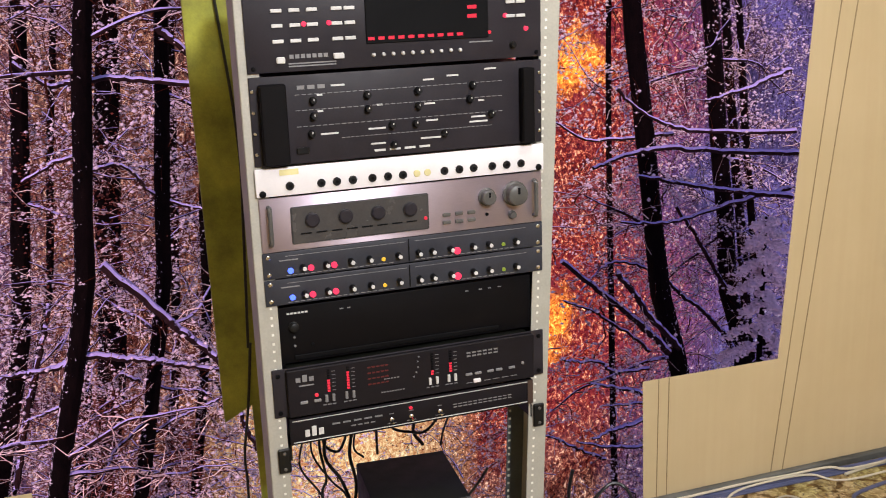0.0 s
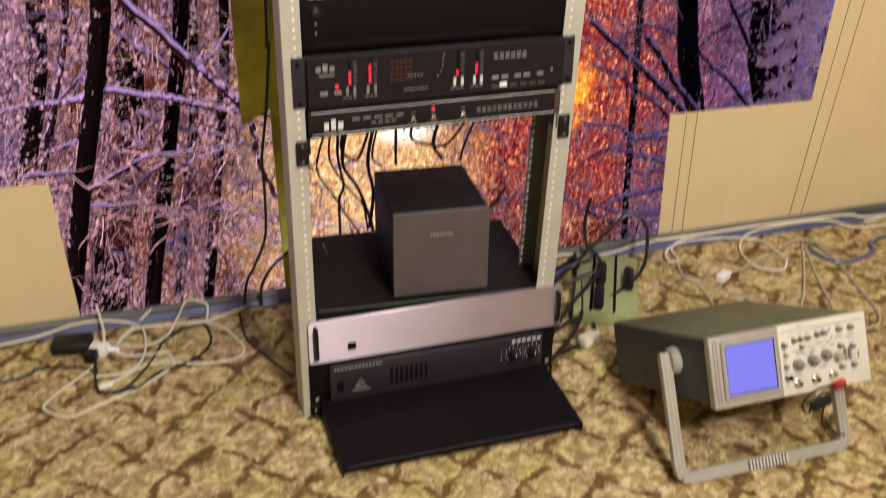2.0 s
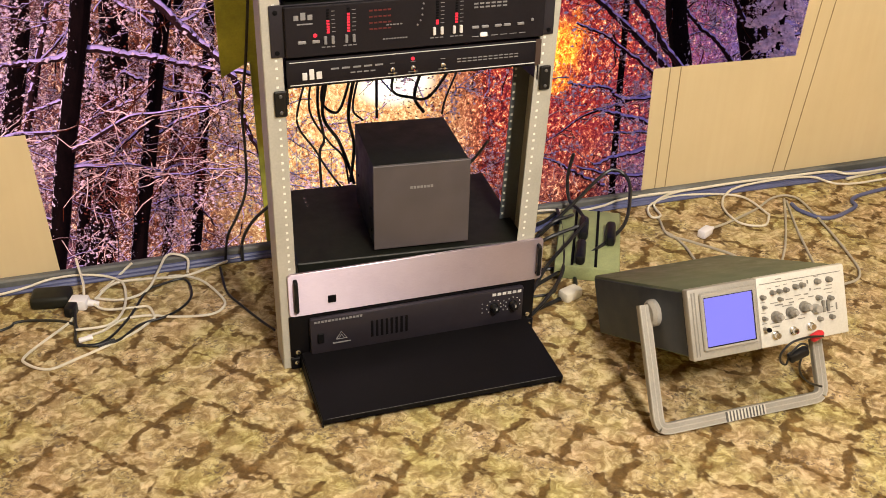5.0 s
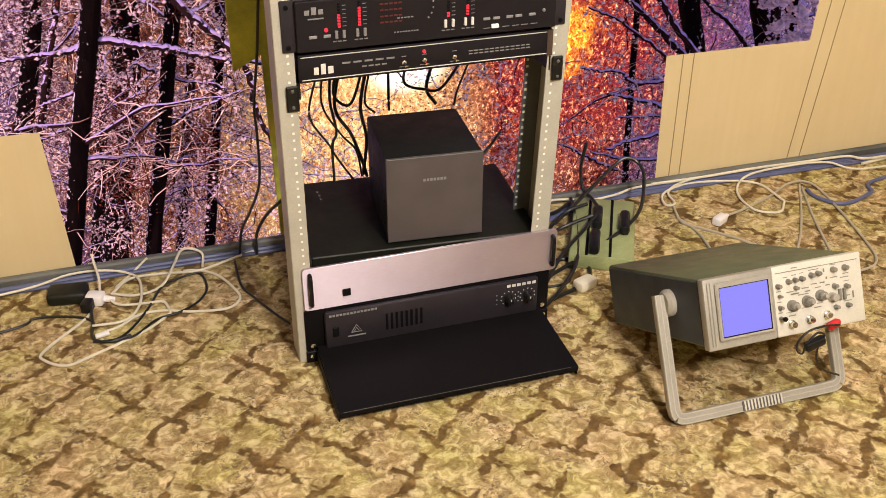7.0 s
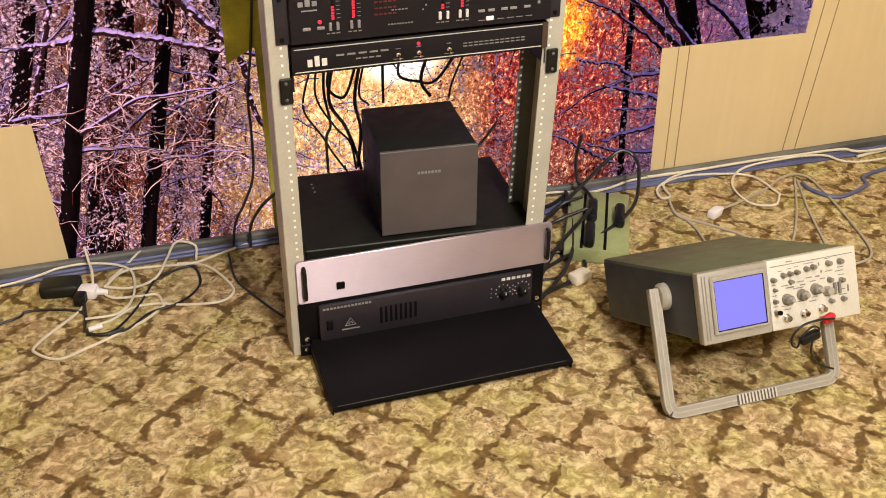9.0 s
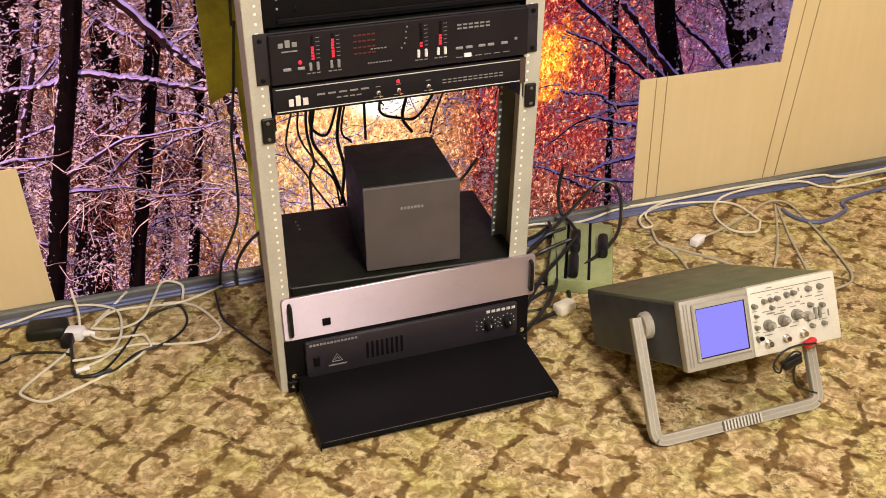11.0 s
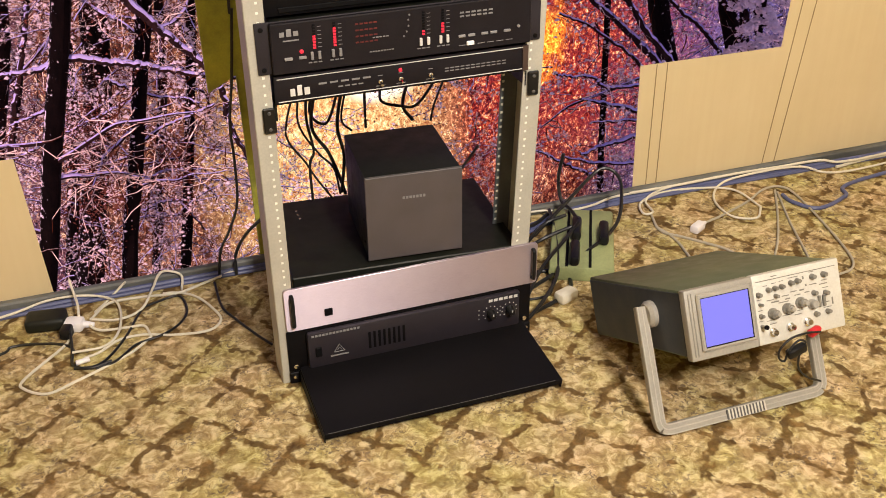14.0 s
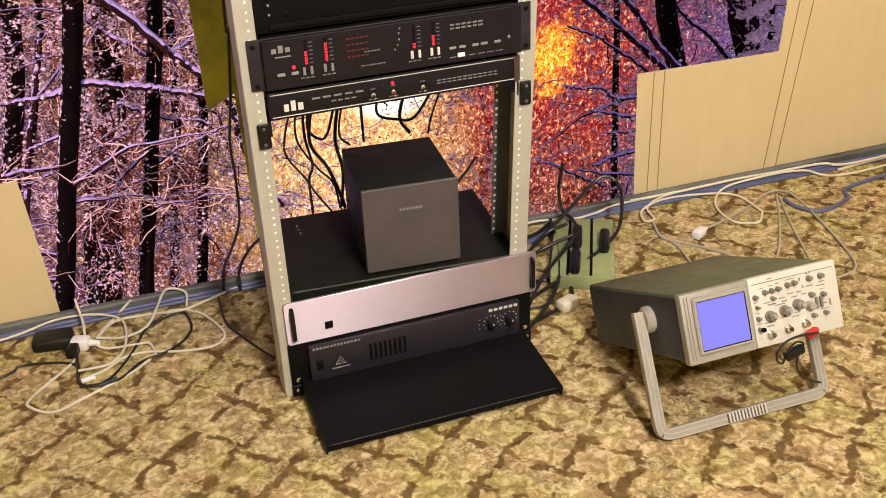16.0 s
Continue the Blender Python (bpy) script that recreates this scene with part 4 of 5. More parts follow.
    for x, z, w in ((0.150, 0.070, 0.014), (0.180, 0.072, 0.014), (0.198, 0.076, 0.012), (0.237, 0.081, 0.014), (0.172, 0.062, 0.02), (0.205, 0.069, 0.012), (0.2, 0.036, 0.014), (0.225, 0.070, 0.01), (0.150, 0.030, 0.014), (0.256, 0.078, 0.016), (0.256, 0.046, 0.016)):
        b = bars(s, x, z, w, 0.0016, M_scopeknob)
        b.location = (0, f, 0)
    for x, z, w, h in ((0.131, 0.074, 0.009, 0.0012), (0.131, 0.056, 0.009, 0.0012), (0.131, 0.038, 0.009, 0.0012), (0.146, 0.0955, 0.008, 0.0012), (0.163, 0.097, 0.009, 0.0012),
                       (0.178, 0.098, 0.008, 0.0012), (0.196, 0.1, 0.020, 0.0012), (0.238, 0.1025, 0.010, 0.0012), (0.224, 0.0955, 0.003, 0.006), (0.228, 0.082, 0.003, 0.004),
                       (0.146, 0.036, 0.022, 0.0012), (0.176, 0.039, 0.020, 0.0012), (0.206, 0.042, 0.012, 0.0012), (0.261, 0.084, 0.012, 0.0012), (0.261, 0.071, 0.012, 0.0012),
                       (0.158, 0.0655, 0.016, 0.0022), (0.186, 0.066, 0.010, 0.0022), (0.216, 0.0755, 0.009, 0.0022), (0.252, 0.050, 0.003, 0.010), (0.277, 0.046, 0.003, 0.012), (0.259, 0.037, 0.016, 0.0012)):
        bars(s, x, z, w, h, M_scopeknob).location = (0, f, 0)
    for x in (0.249, 0.258):
        part("slide_switch", bm_box(x, x + 0.005, f - 0.005, f, 0.040, 0.060, bevel=0.001), M_scopeknob, s)
    bars(s, 0.132, 0.1045, 0.16, 0.0012, M_scopeknob, name="print_line").location = (0, f, 0)
    bars(s, 0.163, 0.109, 0.012, 0.0016, M_scopeknob).location = (0, f, 0)
    # carrying handle, swung down as a stand
    to_local = s.matrix_basis.inverted()
    for side, hub_x in (("l", -0.0005), ("r", W + 0.0005)):
        out = -1 if side == "l" else 1
        hub = part("handle_hub", lathe(bmesh.new(), pose(hub_x, 0.115, 0.067, 0, 90 * out, 0), ((0.024, 0), (0.024, 0.008), (0.019, 0.014)), 20), M_beige, s)
    pivot_l = Vector((-0.022, 0.115, 0.067))
    pivot_r = Vector((W + 0.014, 0.115, 0.067))
    foot_l = to_local @ Vector((0.325, -0.372, 0.011))
    foot_r = to_local @ Vector((0.657, -0.372, 0.011))

    corner = 0.020
    side_l, side_r = (pivot_l - foot_l).normalized(), (pivot_r - foot_r).normalized()
    X = (foot_r - foot_l).normalized()
    flat = X.cross(side_l).normalized()
    if flat.y > 0:
        flat = -flat

    def rounded(at, way_in, way_out):
        """A bend of the bow round a corner."""
        a, c = at + way_in * corner, at + way_out * corner
        return [a.lerp(at, t).lerp(at.lerp(c, t), t) for t in (0, 0.25, 0.5, 0.75, 1)]

    def sweep(path, lo, hi, d0, d1, ease=0.0):
        """A flat bar along a path in the bow's plane, from lo to hi across it and d0 to d1 out of the plane."""
        bm = bmesh.new()
        loops = []
        for i, p in enumerate(path):
            d = (path[min(i + 1, len(path) - 1)] - path[max(i - 1, 0)]).normalized()
            across = flat.cross(d).normalized()
            ring = ((lo + ease, d0), (hi - ease, d0), (hi, d0 + ease), (hi, d1 - ease), (hi - ease, d1), (lo + ease, d1), (lo, d1 - ease), (lo, d0 + ease))
            loops.append([bm.verts.new(p + across * u + flat * v) for u, v in ring])
        for a, b in zip(loops, loops[1:]):
            for i in range(8):
                bm.faces.new((a[i], a[(i + 1) % 8], b[(i + 1) % 8], b[i]))
        bm.faces.new(loops[0][::-1])
        bm.faces.new(loops[-1])
        return bm
    bend_l, bend_r = rounded(foot_l, side_l, X), rounded(foot_r, -X, side_r)
    for name, path in (("handle_arm", [pivot_l + side_l * 0.016, pivot_l] + bend_l[:3]), ("handle_arm", bend_r[2:] + [pivot_r, pivot_r + side_r * 0.016]), ("handle_grip", bend_l[2:] + bend_r[:3])):
        bow = part(name, sweep(path, -0.0102, 0.0102, -0.007, 0.007, 0.002), M_beige, s, "beige handle bar with pale raised edges")
        for lo in (-0.0098, -0.0012, 0.0074):
            part("rim", sweep(path, lo, lo + 0.0024, 0.0062, 0.0078, 0.0006), M_rim, bow)
        if name == "handle_grip":
            mid = (foot_l + foot_r) / 2
            for i in range(24):
                c = mid + X * (-0.036 + i * 0.0033)
                across = flat.cross(X).normalized()
                part("grip_rib", sweep([c - across * 0.0085, c + across * 0.0085], -0.0015, 0.0015, 0.0068, 0.0096), M_cream_panel if i % 2 else M_greyknob, bow)


build_oscilloscope()


# ---------------------------------------------------------------- cables, plugs and sockets
def cable(points, radius, mat, label, lift=0.0, name="cable"):
    """A cable lying along floor points (x, y) or through (x, y, z)."""
    p = [(q[0], q[1], q[2] if len(q) > 2 else radius + lift) for q in points]
    ob = finish(name, tube(bmesh.new(), smooth_path(p), radius, 8), mat)
    return tagged(ob, label, "cable")


WHITE, BLACK, GREY = "thin white cable lying loosely on the carpet", "thin black cable lying loosely on the carpet", "grey flex lying across the carpet"
cable([(-1.3, 0.36), (-0.8, 0.395, 0.012), (-0.66, 0.425, 0.018), (-0.58, 0.42, 0.016), (-0.53, 0.395), (-0.52, 0.34), (-0.53, 0.27), (-0.56, 0.23), (-0.62, 0.23)], 0.0027, M_whitecable, WHITE, 0.006)
cable([(-0.58, 0.34), (-0.54, 0.39), (-0.47, 0.39), (-0.4, 0.38), (-0.33, 0.405), (-0.26, 0.43), (-0.2, 0.43)], 0.0029, M_whitecable, WHITE, 0.003)
cable([(-0.43, 0.392), (-0.40, 0.385), (-0.365, 0.355), (-0.34, 0.3), (-0.33, 0.25), (-0.36, 0.22), (-0.43, 0.23), (-0.48, 0.25), (-0.53, 0.25), (-0.57, 0.22), (-0.6, 0.21)], 0.0027, M_whitecable, WHITE, 0.001)
cable([(-0.47, 0.24), (-0.51, 0.2), (-0.56, 0.17), (-0.62, 0.14), (-0.67, 0.12), (-0.71, 0.15), (-0.71, 0.18), (-0.64, 0.26), (-0.625, 0.285), (-0.615, 0.31, 0.012)], 0.0027, M_whitecable, WHITE)
cable([(-0.59, 0.322, 0.014), (-0.565, 0.295), (-0.51, 0.285), (-0.48, 0.28), (-0.47, 0.24)], 0.0028, M_whitecable, WHITE, 0.003)
cable([(-0.58, 0.34), (-0.53, 0.32), (-0.48, 0.34), (-0.45, 0.39, 0.02), (-0.43, 0.43, 0.03), (-0.41, 0.43, 0.034), (-0.385, 0.425, 0.02), (-0.39, 0.39)], 0.0028, M_whitecable, WHITE, 0.004)
cable([(-0.57, 0.37), (-0.54, 0.41), (-0.51, 0.43, 0.018), (-0.5, 0.43, 0.026)], 0.0026, M_whitecable, WHITE)
cable([(-0.60, 0.332, 0.024), (-0.60, 0.37, 0.03), (-0.605, 0.41, 0.034), (-0.61, 0.44, 0.05)], 0.0026, M_whitecable, WHITE)
cable([(-1.2, 0.20), (-0.79, 0.27), (-0.73, 0.3), (-0.66, 0.285), (-0.625, 0.262), (-0.615, 0.235)], 0.0028, M_blackcable, BLACK)
cable([(-0.62, 0.18), (-0.57, 0.18), (-0.52, 0.25), (-0.48, 0.34), (-0.45, 0.36), (-0.4, 0.37), (-0.39, 0.31), (-0.41, 0.265), (-0.45, 0.235), (-0.50, 0.22), (-0.54, 0.18), (-0.58, 0.165)], 0.0026, M_blackcable, BLACK, 0.002)
cable([(-0.32, 0.40), (-0.32, 0.3), (-0.3, 0.24), (-0.27, 0.17), (-0.25, 0.13)], 0.0026, M_blackcable, BLACK)
cable([(-0.62, 0.31, 0.02), (-0.62, 0.24), (-0.62, 0.19), (-0.59, 0.17), (-0.55, 0.18)], 0.003, M_blackcable, BLACK, 0.003)
cable([(-0.21, 0.445, 0.58), (-0.225, 0.448, 0.44), (-0.24, 0.448, 0.34), (-0.24, 0.448, 0.26), (-0.245, 0.448, 0.16), (-0.27, 0.44, 0.1), (-0.295, 0.43, 0.06), (-0.305, 0.425, 0.005)], 0.003, M_blackcable, "black cable hanging down the wall beside the rack")
cable([(-0.225, 0.448, 1.30), (-0.20, 0.448, 1.0), (-0.205, 0.447, 0.8), (-0.215, 0.446, 0.57)], 0.003, M_blackcable, "black cable hanging down the wall beside the rack")
cable([(-0.20, 0.40, 0.14), (-0.24, 0.41, 0.10), (-0.265, 0.42, 0.05), (-0.27, 0.41, 0.006)], 0.0035, M_blackcable, "black cable bending to the floor behind the rack")
cable([(1.9, 0.40, 0.02), (1.31, 0.36), (1.18, 0.405, 0.018), (1.06, 0.412, 0.02), (0.95, 0.405, 0.014), (0.89, 0.35), (0.88, 0.26), (0.93, 0.23), (0.97, 0.27)], 0.0029, M_whitecable, WHITE, 0.003)
cable([(0.97, 0.27), (0.96, 0.37), (0.88, 0.41), (0.78, 0.42), (0.71, 0.39), (0.69, 0.34), (0.715, 0.34), (0.73, 0.40), (0.80, 0.425, 0.016), (0.95, 0.43, 0.018)], 0.0029, M_whitecable, WHITE, 0.005)
cable([(0.71, 0.34), (0.69, 0.26), (0.72, 0.22), (0.76, 0.17), (0.79, 0.12), (0.80, 0.02)], 0.0032, M_greycable, GREY)
cable([(0.79, 0.25), (0.86, 0.27), (0.96, 0.31), (1.03, 0.35), (1.08, 0.35), (1.09, 0.29), (1.04, 0.06), (1.0, -0.03), (0.93, -0.05)], 0.0029, M_greycable, GREY, 0.002)
cable([(1.06, 0.34), (0.99, 0.23), (0.92, 0.13), (0.86, 0.06), (0.8, 0.0)], 0.0029, M_greycable, GREY)
cable([(1.06, 0.33), (1.0, 0.2), (0.96, 0.1), (0.93, 0.03), (0.88, -0.04)], 0.0029, M_greycable, GREY)
cable([(0.69, 0.28), (0.70, 0.24), (0.70, 0.19), (0.69, 0.13)], 0.003, M_greycable, GREY)
cable([(1.9, 0.36), (1.29, 0.31), (1.2, 0.25), (1.1, 0.22), (1.06, 0.27), (1.06, 0.31)], 0.005, M_bluecable, "blue-grey cable lying on the carpet")
cable([(1.9, 0.43), (1.35, 0.39), (1.25, 0.42), (1.12, 0.425), (1.0, 0.43), (0.85, 0.427), (0.7, 0.43)], 0.0034, M_whitecable, WHITE, 0.014)
for dy, r in ((0.0, 0.0055), (-0.011, 0.0042), (-0.019, 0.0035)):
    cable([(0.38, 0.37 + dy), (0.46, 0.40 + dy), (0.57, 0.428 + dy), (0.8, 0.43 + dy), (1.0, 0.428 + dy), (1.4, 0.42 + dy), (2.0, 0.425 + dy)], r, M_bluecable, "blue-grey cable running along the wall")
for dy, r in ((0.0, 0.006), (-0.013, 0.0045)):
    cable([(-1.6, 0.40 + dy), (-0.9, 0.42 + dy), (-0.6, 0.428 + dy), (-0.3, 0.43 + dy), (-0.1, 0.425 + dy)], r, M_bluecable, "blue-grey cable running along the wall")
cable([(0.30, 0.41), (0.44, 0.43), (0.52, 0.405), (0.59, 0.41), (0.66, 0.43), (0.78, 0.43), (0.9, 0.432)], 0.003, M_whitecable, WHITE, 0.012)
cable([(0.40, 0.33, 0.01), (0.50, 0.37, 0.06), (0.575, 0.40, 0.10), (0.61, 0.40, 0.115), (0.635, 0.38, 0.10), (0.62, 0.33, 0.08), (0.56, 0.24, 0.055), (0.46, 0.19, 0.03), (0.3, 0.13, 0.006)], 0.0042, M_blackcable, "thick black mains cable looping over a power strip")
cable([(0.51, 0.42, 0.16), (0.50, 0.42, 0.10), (0.50, 0.40, 0.05), (0.50, 0.35, 0.05), (0.49, 0.29, 0.055)], 0.0042, M_blackcable, "black mains cable plugged into a power strip")
cable([(0.36, 0.30), (0.43, 0.34, 0.03), (0.48, 0.33, 0.05)], 0.004, M_blackcable, "black mains cable beside a power strip")
cable([(0.25, 0.06), (0.34, 0.16, 0.03), (0.42, 0.22, 0.05), (0.48, 0.27, 0.06)], 0.004, M_blackcable, "black mains cable beside a power strip")
cable([(0.27, 0.10), (0.33, 0.10), (0.36, 0.14), (0.40, 0.20)], 0.003, M_blackcable, "black mains cable beside a power strip")

for pts in (((0.24, 0.02), (0.30, 0.06, 0.02), (0.37, 0.14, 0.03), (0.44, 0.30, 0.03), (0.47, 0.40, 0.03)),
            ((0.25, 0.20), (0.31, 0.22, 0.02), (0.38, 0.27, 0.03), (0.46, 0.26, 0.06)),
            ((0.26, 0.33, 0.10), (0.32, 0.35, 0.05), (0.40, 0.36, 0.02), (0.47, 0.40, 0.02)),
            ((0.25, 0.12), (0.29, 0.17), (0.36, 0.19), (0.40, 0.15), (0.37, 0.09), (0.28, 0.05))):
    cable(pts, 0.0042, M_blackcable, "black mains cable tangled beside the rack", 0.001)
BEHIND = "black signal cable hanging behind the rack units"
for k, path in enumerate((((-0.14, 0.50), (-0.15, 0.39), (-0.15, 0.35), (-0.12, 0.3), (-0.1, 0.26), (-0.07, 0.21)),
                          ((-0.12, 0.50), (-0.11, 0.39), (-0.1, 0.32), (-0.11, 0.29), (-0.11, 0.21)),
                          ((-0.1, 0.50), (-0.1, 0.37), (-0.07, 0.31), (-0.05, 0.25), (-0.04, 0.21)),
                          ((-0.13, 0.50), (-0.125, 0.38), (-0.09, 0.31), (-0.06, 0.27), (-0.05, 0.21)),
                          ((-0.1, 0.50), (-0.1, 0.4), (-0.08, 0.37), (-0.06, 0.38), (-0.05, 0.50)),
                          ((-0.05, 0.50), (-0.05, 0.37), (-0.04, 0.3), (-0.05, 0.22)),
                          ((-0.04, 0.50), (-0.04, 0.38), (-0.02, 0.35)),
                          ((-0.01, 0.50), (0.01, 0.39), (0.01, 0.35)),
                          ((0.09, 0.50), (0.09, 0.39), (0.11, 0.35)),
                          ((0.17, 0.50), (0.16, 0.38), (0.15, 0.34)),
                          ((0.03, 0.50), (0.04, 0.41), (0.08, 0.39), (0.12, 0.39), (0.15, 0.50)))):
    cable([(x, 0.3 + 0.004 * (k % 5) - (0.08 if z > 0.45 else 0), z) for x, z in path], 0.0022 + 0.0007 * (k % 3), M_blackcable, BEHIND)
cable([(0.11, 0.20, 0.24), (0.16, 0.24, 0.235), (0.21, 0.27, 0.255), (0.245, 0.29, 0.28)], 0.003, M_blackcable, BEHIND)

strip = thing("power_strip", pose(0.487, 0.228, 0.0, 0, 0, -27), "pale green power strip with black plugs on the carpet", "power strip")
part("body", bm_box(-0.084, 0.056, -0.12, 0.15, 0.0, 0.034, bevel=0.006, seg=2), M_strip, strip)
for x in (-0.046, 0.004):
    part("groove", bm_box(x - 0.003, x + 0.003, -0.115, 0.145, 0.034, 0.0352), M_dark, strip)
for x, y in ((-0.028, 0.035), (0.033, 0.02), (-0.03, -0.075)):
    p = part("plug", bm_box(x - 0.011, x + 0.011, y - 0.042, y + 0.042, 0.0341, 0.058, bevel=0.008, seg=2), M_black_plastic, strip, "black mains plug")
white_plug = thing("mains_plug", pose(0.36, 0.075, 0.0, 0, 0, 20), "white mains plug lying by the rack", "plug")
part("body", bm_box(-0.024, 0.024, -0.015, 0.015, 0.0, 0.024, bevel=0.007, seg=2), M_whitecable, white_plug)
loose = thing("loose_plug", pose(0.775, 0.235, 0.0, 0, 0, 30), "small white connector on the carpet", "plug")
part("body", bm_box(-0.022, 0.018, -0.011, 0.011, 0.0, 0.02, bevel=0.005, seg=2), M_white, loose)
part("collar", tube(bmesh.new(), [(0.018, 0, 0.01), (0.034, 0, 0.007)], 0.007, 10, 0.004), M_white, loose)
adapter = thing("power_adapter", pose(-0.66, 0.355, 0.0, 0, 0, -8), "black power adapter on the carpet", "power adapter")
part("body", bm_box(-0.043, 0.036, -0.026, 0.026, 0.0, 0.028, bevel=0.009, seg=3), M_black_matte, adapter)
socket_block = thing("plug_socket", pose(-0.612, 0.325, 0.0, 0, 0, -20), "white flex socket with a black plug on the carpet", "plug")
part("body", bm_box(-0.018, 0.020, -0.016, 0.016, 0.0, 0.024, bevel=0.007, seg=2), M_white, socket_block)
part("collar", tube(bmesh.new(), [(0.019, 0, 0.012), (0.040, 0.003, 0.009)], 0.008, 10, 0.005), M_white, socket_block)
part("plug", bm_box(-0.016, 0.006, -0.044, -0.016, 0.002, 0.026, bevel=0.005, seg=2), M_black_plastic, socket_block, "black plug")
small = thing("jack_plug", pose(-0.60, 0.20, 0.0, 0, 0, 12), "small white plug among loose cables", "plug")
part("body", tube(bmesh.new(), [(-0.016, 0, 0.005), (0.010, 0, 0.005)], 0.005, 10, 0.005), M_white, small)
outlet = thing("wall_socket", pose(1.515, WALL, 0.045), "white wall socket with a plug on the cream wall", "socket")
part("plate", bm_box(-0.038, 0.045, -0.012, 0.0, 0.01, 0.115, bevel=0.006, seg=2), M_white, outlet)
part("plug", lathe(bmesh.new(), front(0.004, 0.06, -0.012), ((0.02, 0), (0.019, 0.02), (0.012, 0.03)), 16), M_whitecable, outlet)
cable([(1.52, 0.41, 0.09), (1.53, 0.40, 0.04), (1.48, 0.40, 0.012), (1.38, 0.40, 0.008), (1.28, 0.39, 0.006)], 0.004, M_whitecable, "white cable running down from a wall socket")
probe = thing("test_lead", pose(0.557, -0.418, 0.163), "black test lead with a red clip hung on the oscilloscope", "test lead")
part("clip", lathe(bmesh.new(), pose(0.012, 0.0, 0.027, 0, 70, 5), ((0.004, -0.010), (0.0075, -0.007), (0.0075, 0.009), (0.004, 0.014)), 12), M_red, probe, "red clip")
part("lead", tube(bmesh.new(), smooth_path([(0.014, -0.014, 0.036), (-0.015, -0.014, 0.040), (-0.045, -0.014, 0.036), (-0.062, -0.014, 0.018), (-0.060, -0.014, 0.0), (-0.048, -0.014, -0.008), (-0.046, -0.016, 0.012), (-0.030, -0.016, 0.030), (-0.014, -0.016, 0.022), (-0.020, -0.014, -0.004), (-0.012, -0.010, -0.035), (0.012, -0.008, -0.062), (0.046, -0.004, -0.082)]), 0.0019, 8), M_blackcable, probe, "looped black lead")
clip = bm_box(-0.018, 0.018, -0.007, 0.007, -0.008, 0.008, bevel=0.004, seg=2)
bmesh.ops.transform(clip, matrix=pose(-0.030, -0.016, 0.010, 0, -18, 0), verts=clip.verts)
part("clip", clip, M_black_plastic, probe, "black clip")


# ---------------------------------------------------------------- the winter wood outside the opening
rng = np.random.default_rng(7)
GROUND = -7.5


def mesh_from(name, verts, faces, material, smooth=False):
    me = bpy.data.meshes.new(name)
    me.from_pydata(verts, [], faces)
    me.materials.append(material)
    if smooth:
        me.shade_smooth()
    return new(name, me)


def many_tubes(paths, radii, sides=4):
    """Vertices and faces of many thin tubes at once: paths (n, k, 3), radii (n, k)."""
    n, k, _ = paths.shape
    d = np.empty_like(paths)
    d[:, 1:-1] = paths[:, 2:] - paths[:, :-2]
    d[:, 0] = paths[:, 1] - paths[:, 0]
    d[:, -1] = paths[:, -1] - paths[:, -2]
    d /= np.linalg.norm(d, axis=2, keepdims=True) + 1e-9
    side = np.cross(d, np.array([0.11, 0.17, 1.0]))
    side /= np.linalg.norm(side, axis=2, keepdims=True) + 1e-9
    up = np.cross(side, d)
    ang = np.arange(sides) * 2 * np.pi / sides + 0.3
    ring = np.cos(ang)[None, None, :, None] * side[:, :, None] + np.sin(ang)[None, None, :, None] * up[:, :, None]
    v = (paths[:, :, None] + radii[:, :, None, None] * ring).reshape(-1, 3)
    base = (np.arange(n) * k * sides)[:, None, None]
    seg = (np.arange(k - 1) * sides)[None, :, None]
    i = np.arange(sides)[None, None, :]
    j = (np.arange(sides) + 1)[None, None, :] % sides
    f = np.stack([base + seg + i, base + seg + j, base + seg + sides + j, base + seg + sides + i], axis=-1).reshape(-1, 4)
    return v, f


def grow(starts, ways, lengths, droop, k=4, wobble=0.16):
    """Polylines that start at starts and run along ways, bending and sagging."""
    n = len(starts)
    paths = np.zeros((n, k, 3))
    paths[:, 0] = starts
    d = ways / (np.linalg.norm(ways, axis=1, keepdims=True) + 1e-9)
    for i in range(1, k):
        d = d + rng.normal(0, wobble, (n, 3))
        d[:, 2] -= droop
        d /= np.linalg.norm(d, axis=1, keepdims=True)
        paths[:, i] = paths[:, i - 1] + d * (lengths / (k - 1))[:, None]
    return paths


def flakes(points, sizes):
    """Small uneven eight-sided clumps of snow."""
    n = len(points)
    o = np.array([(1, 0, 0), (-1, 0, 0), (0, 1, 0), (0, -1, 0), (0, 0, 0.8), (0, 0, -0.6)], float)
    v = points[:, None] + o[None] * sizes[:, None, None] * rng.uniform(0.6, 1.3, (n, 6, 1))
    f = np.array([(0, 2, 4), (2, 1, 4), (1, 3, 4), (3, 0, 4), (2, 0, 5), (1, 2, 5), (3, 1, 5), (0, 3, 5)])
    return v.reshape(-1, 3), (f[None] + (np.arange(n) * 6)[:, None, None]).reshape(-1, 3)


def in_view(n, near, far, left=-13.0, right=45.0, low=-36.0, high=8.0):
    """Random places in the wedge of wood that lies before the opening."""
    y = near + (far - near) * rng.random(n) ** 0.8
    a = np.radians(left + (right - left) * rng.random(n))
    run = y + 1.57
    x = -0.47 + run * np.tan(a)
    e = np.radians(low + (high - low) * rng.random(n))
    z = 1.2 + run / np.cos(a) * np.tan(e)
    return np.stack([x, y, np.maximum(z, GROUND + 0.2)], axis=1)


STAND = Vector((-0.47, -1.57, 1.18))


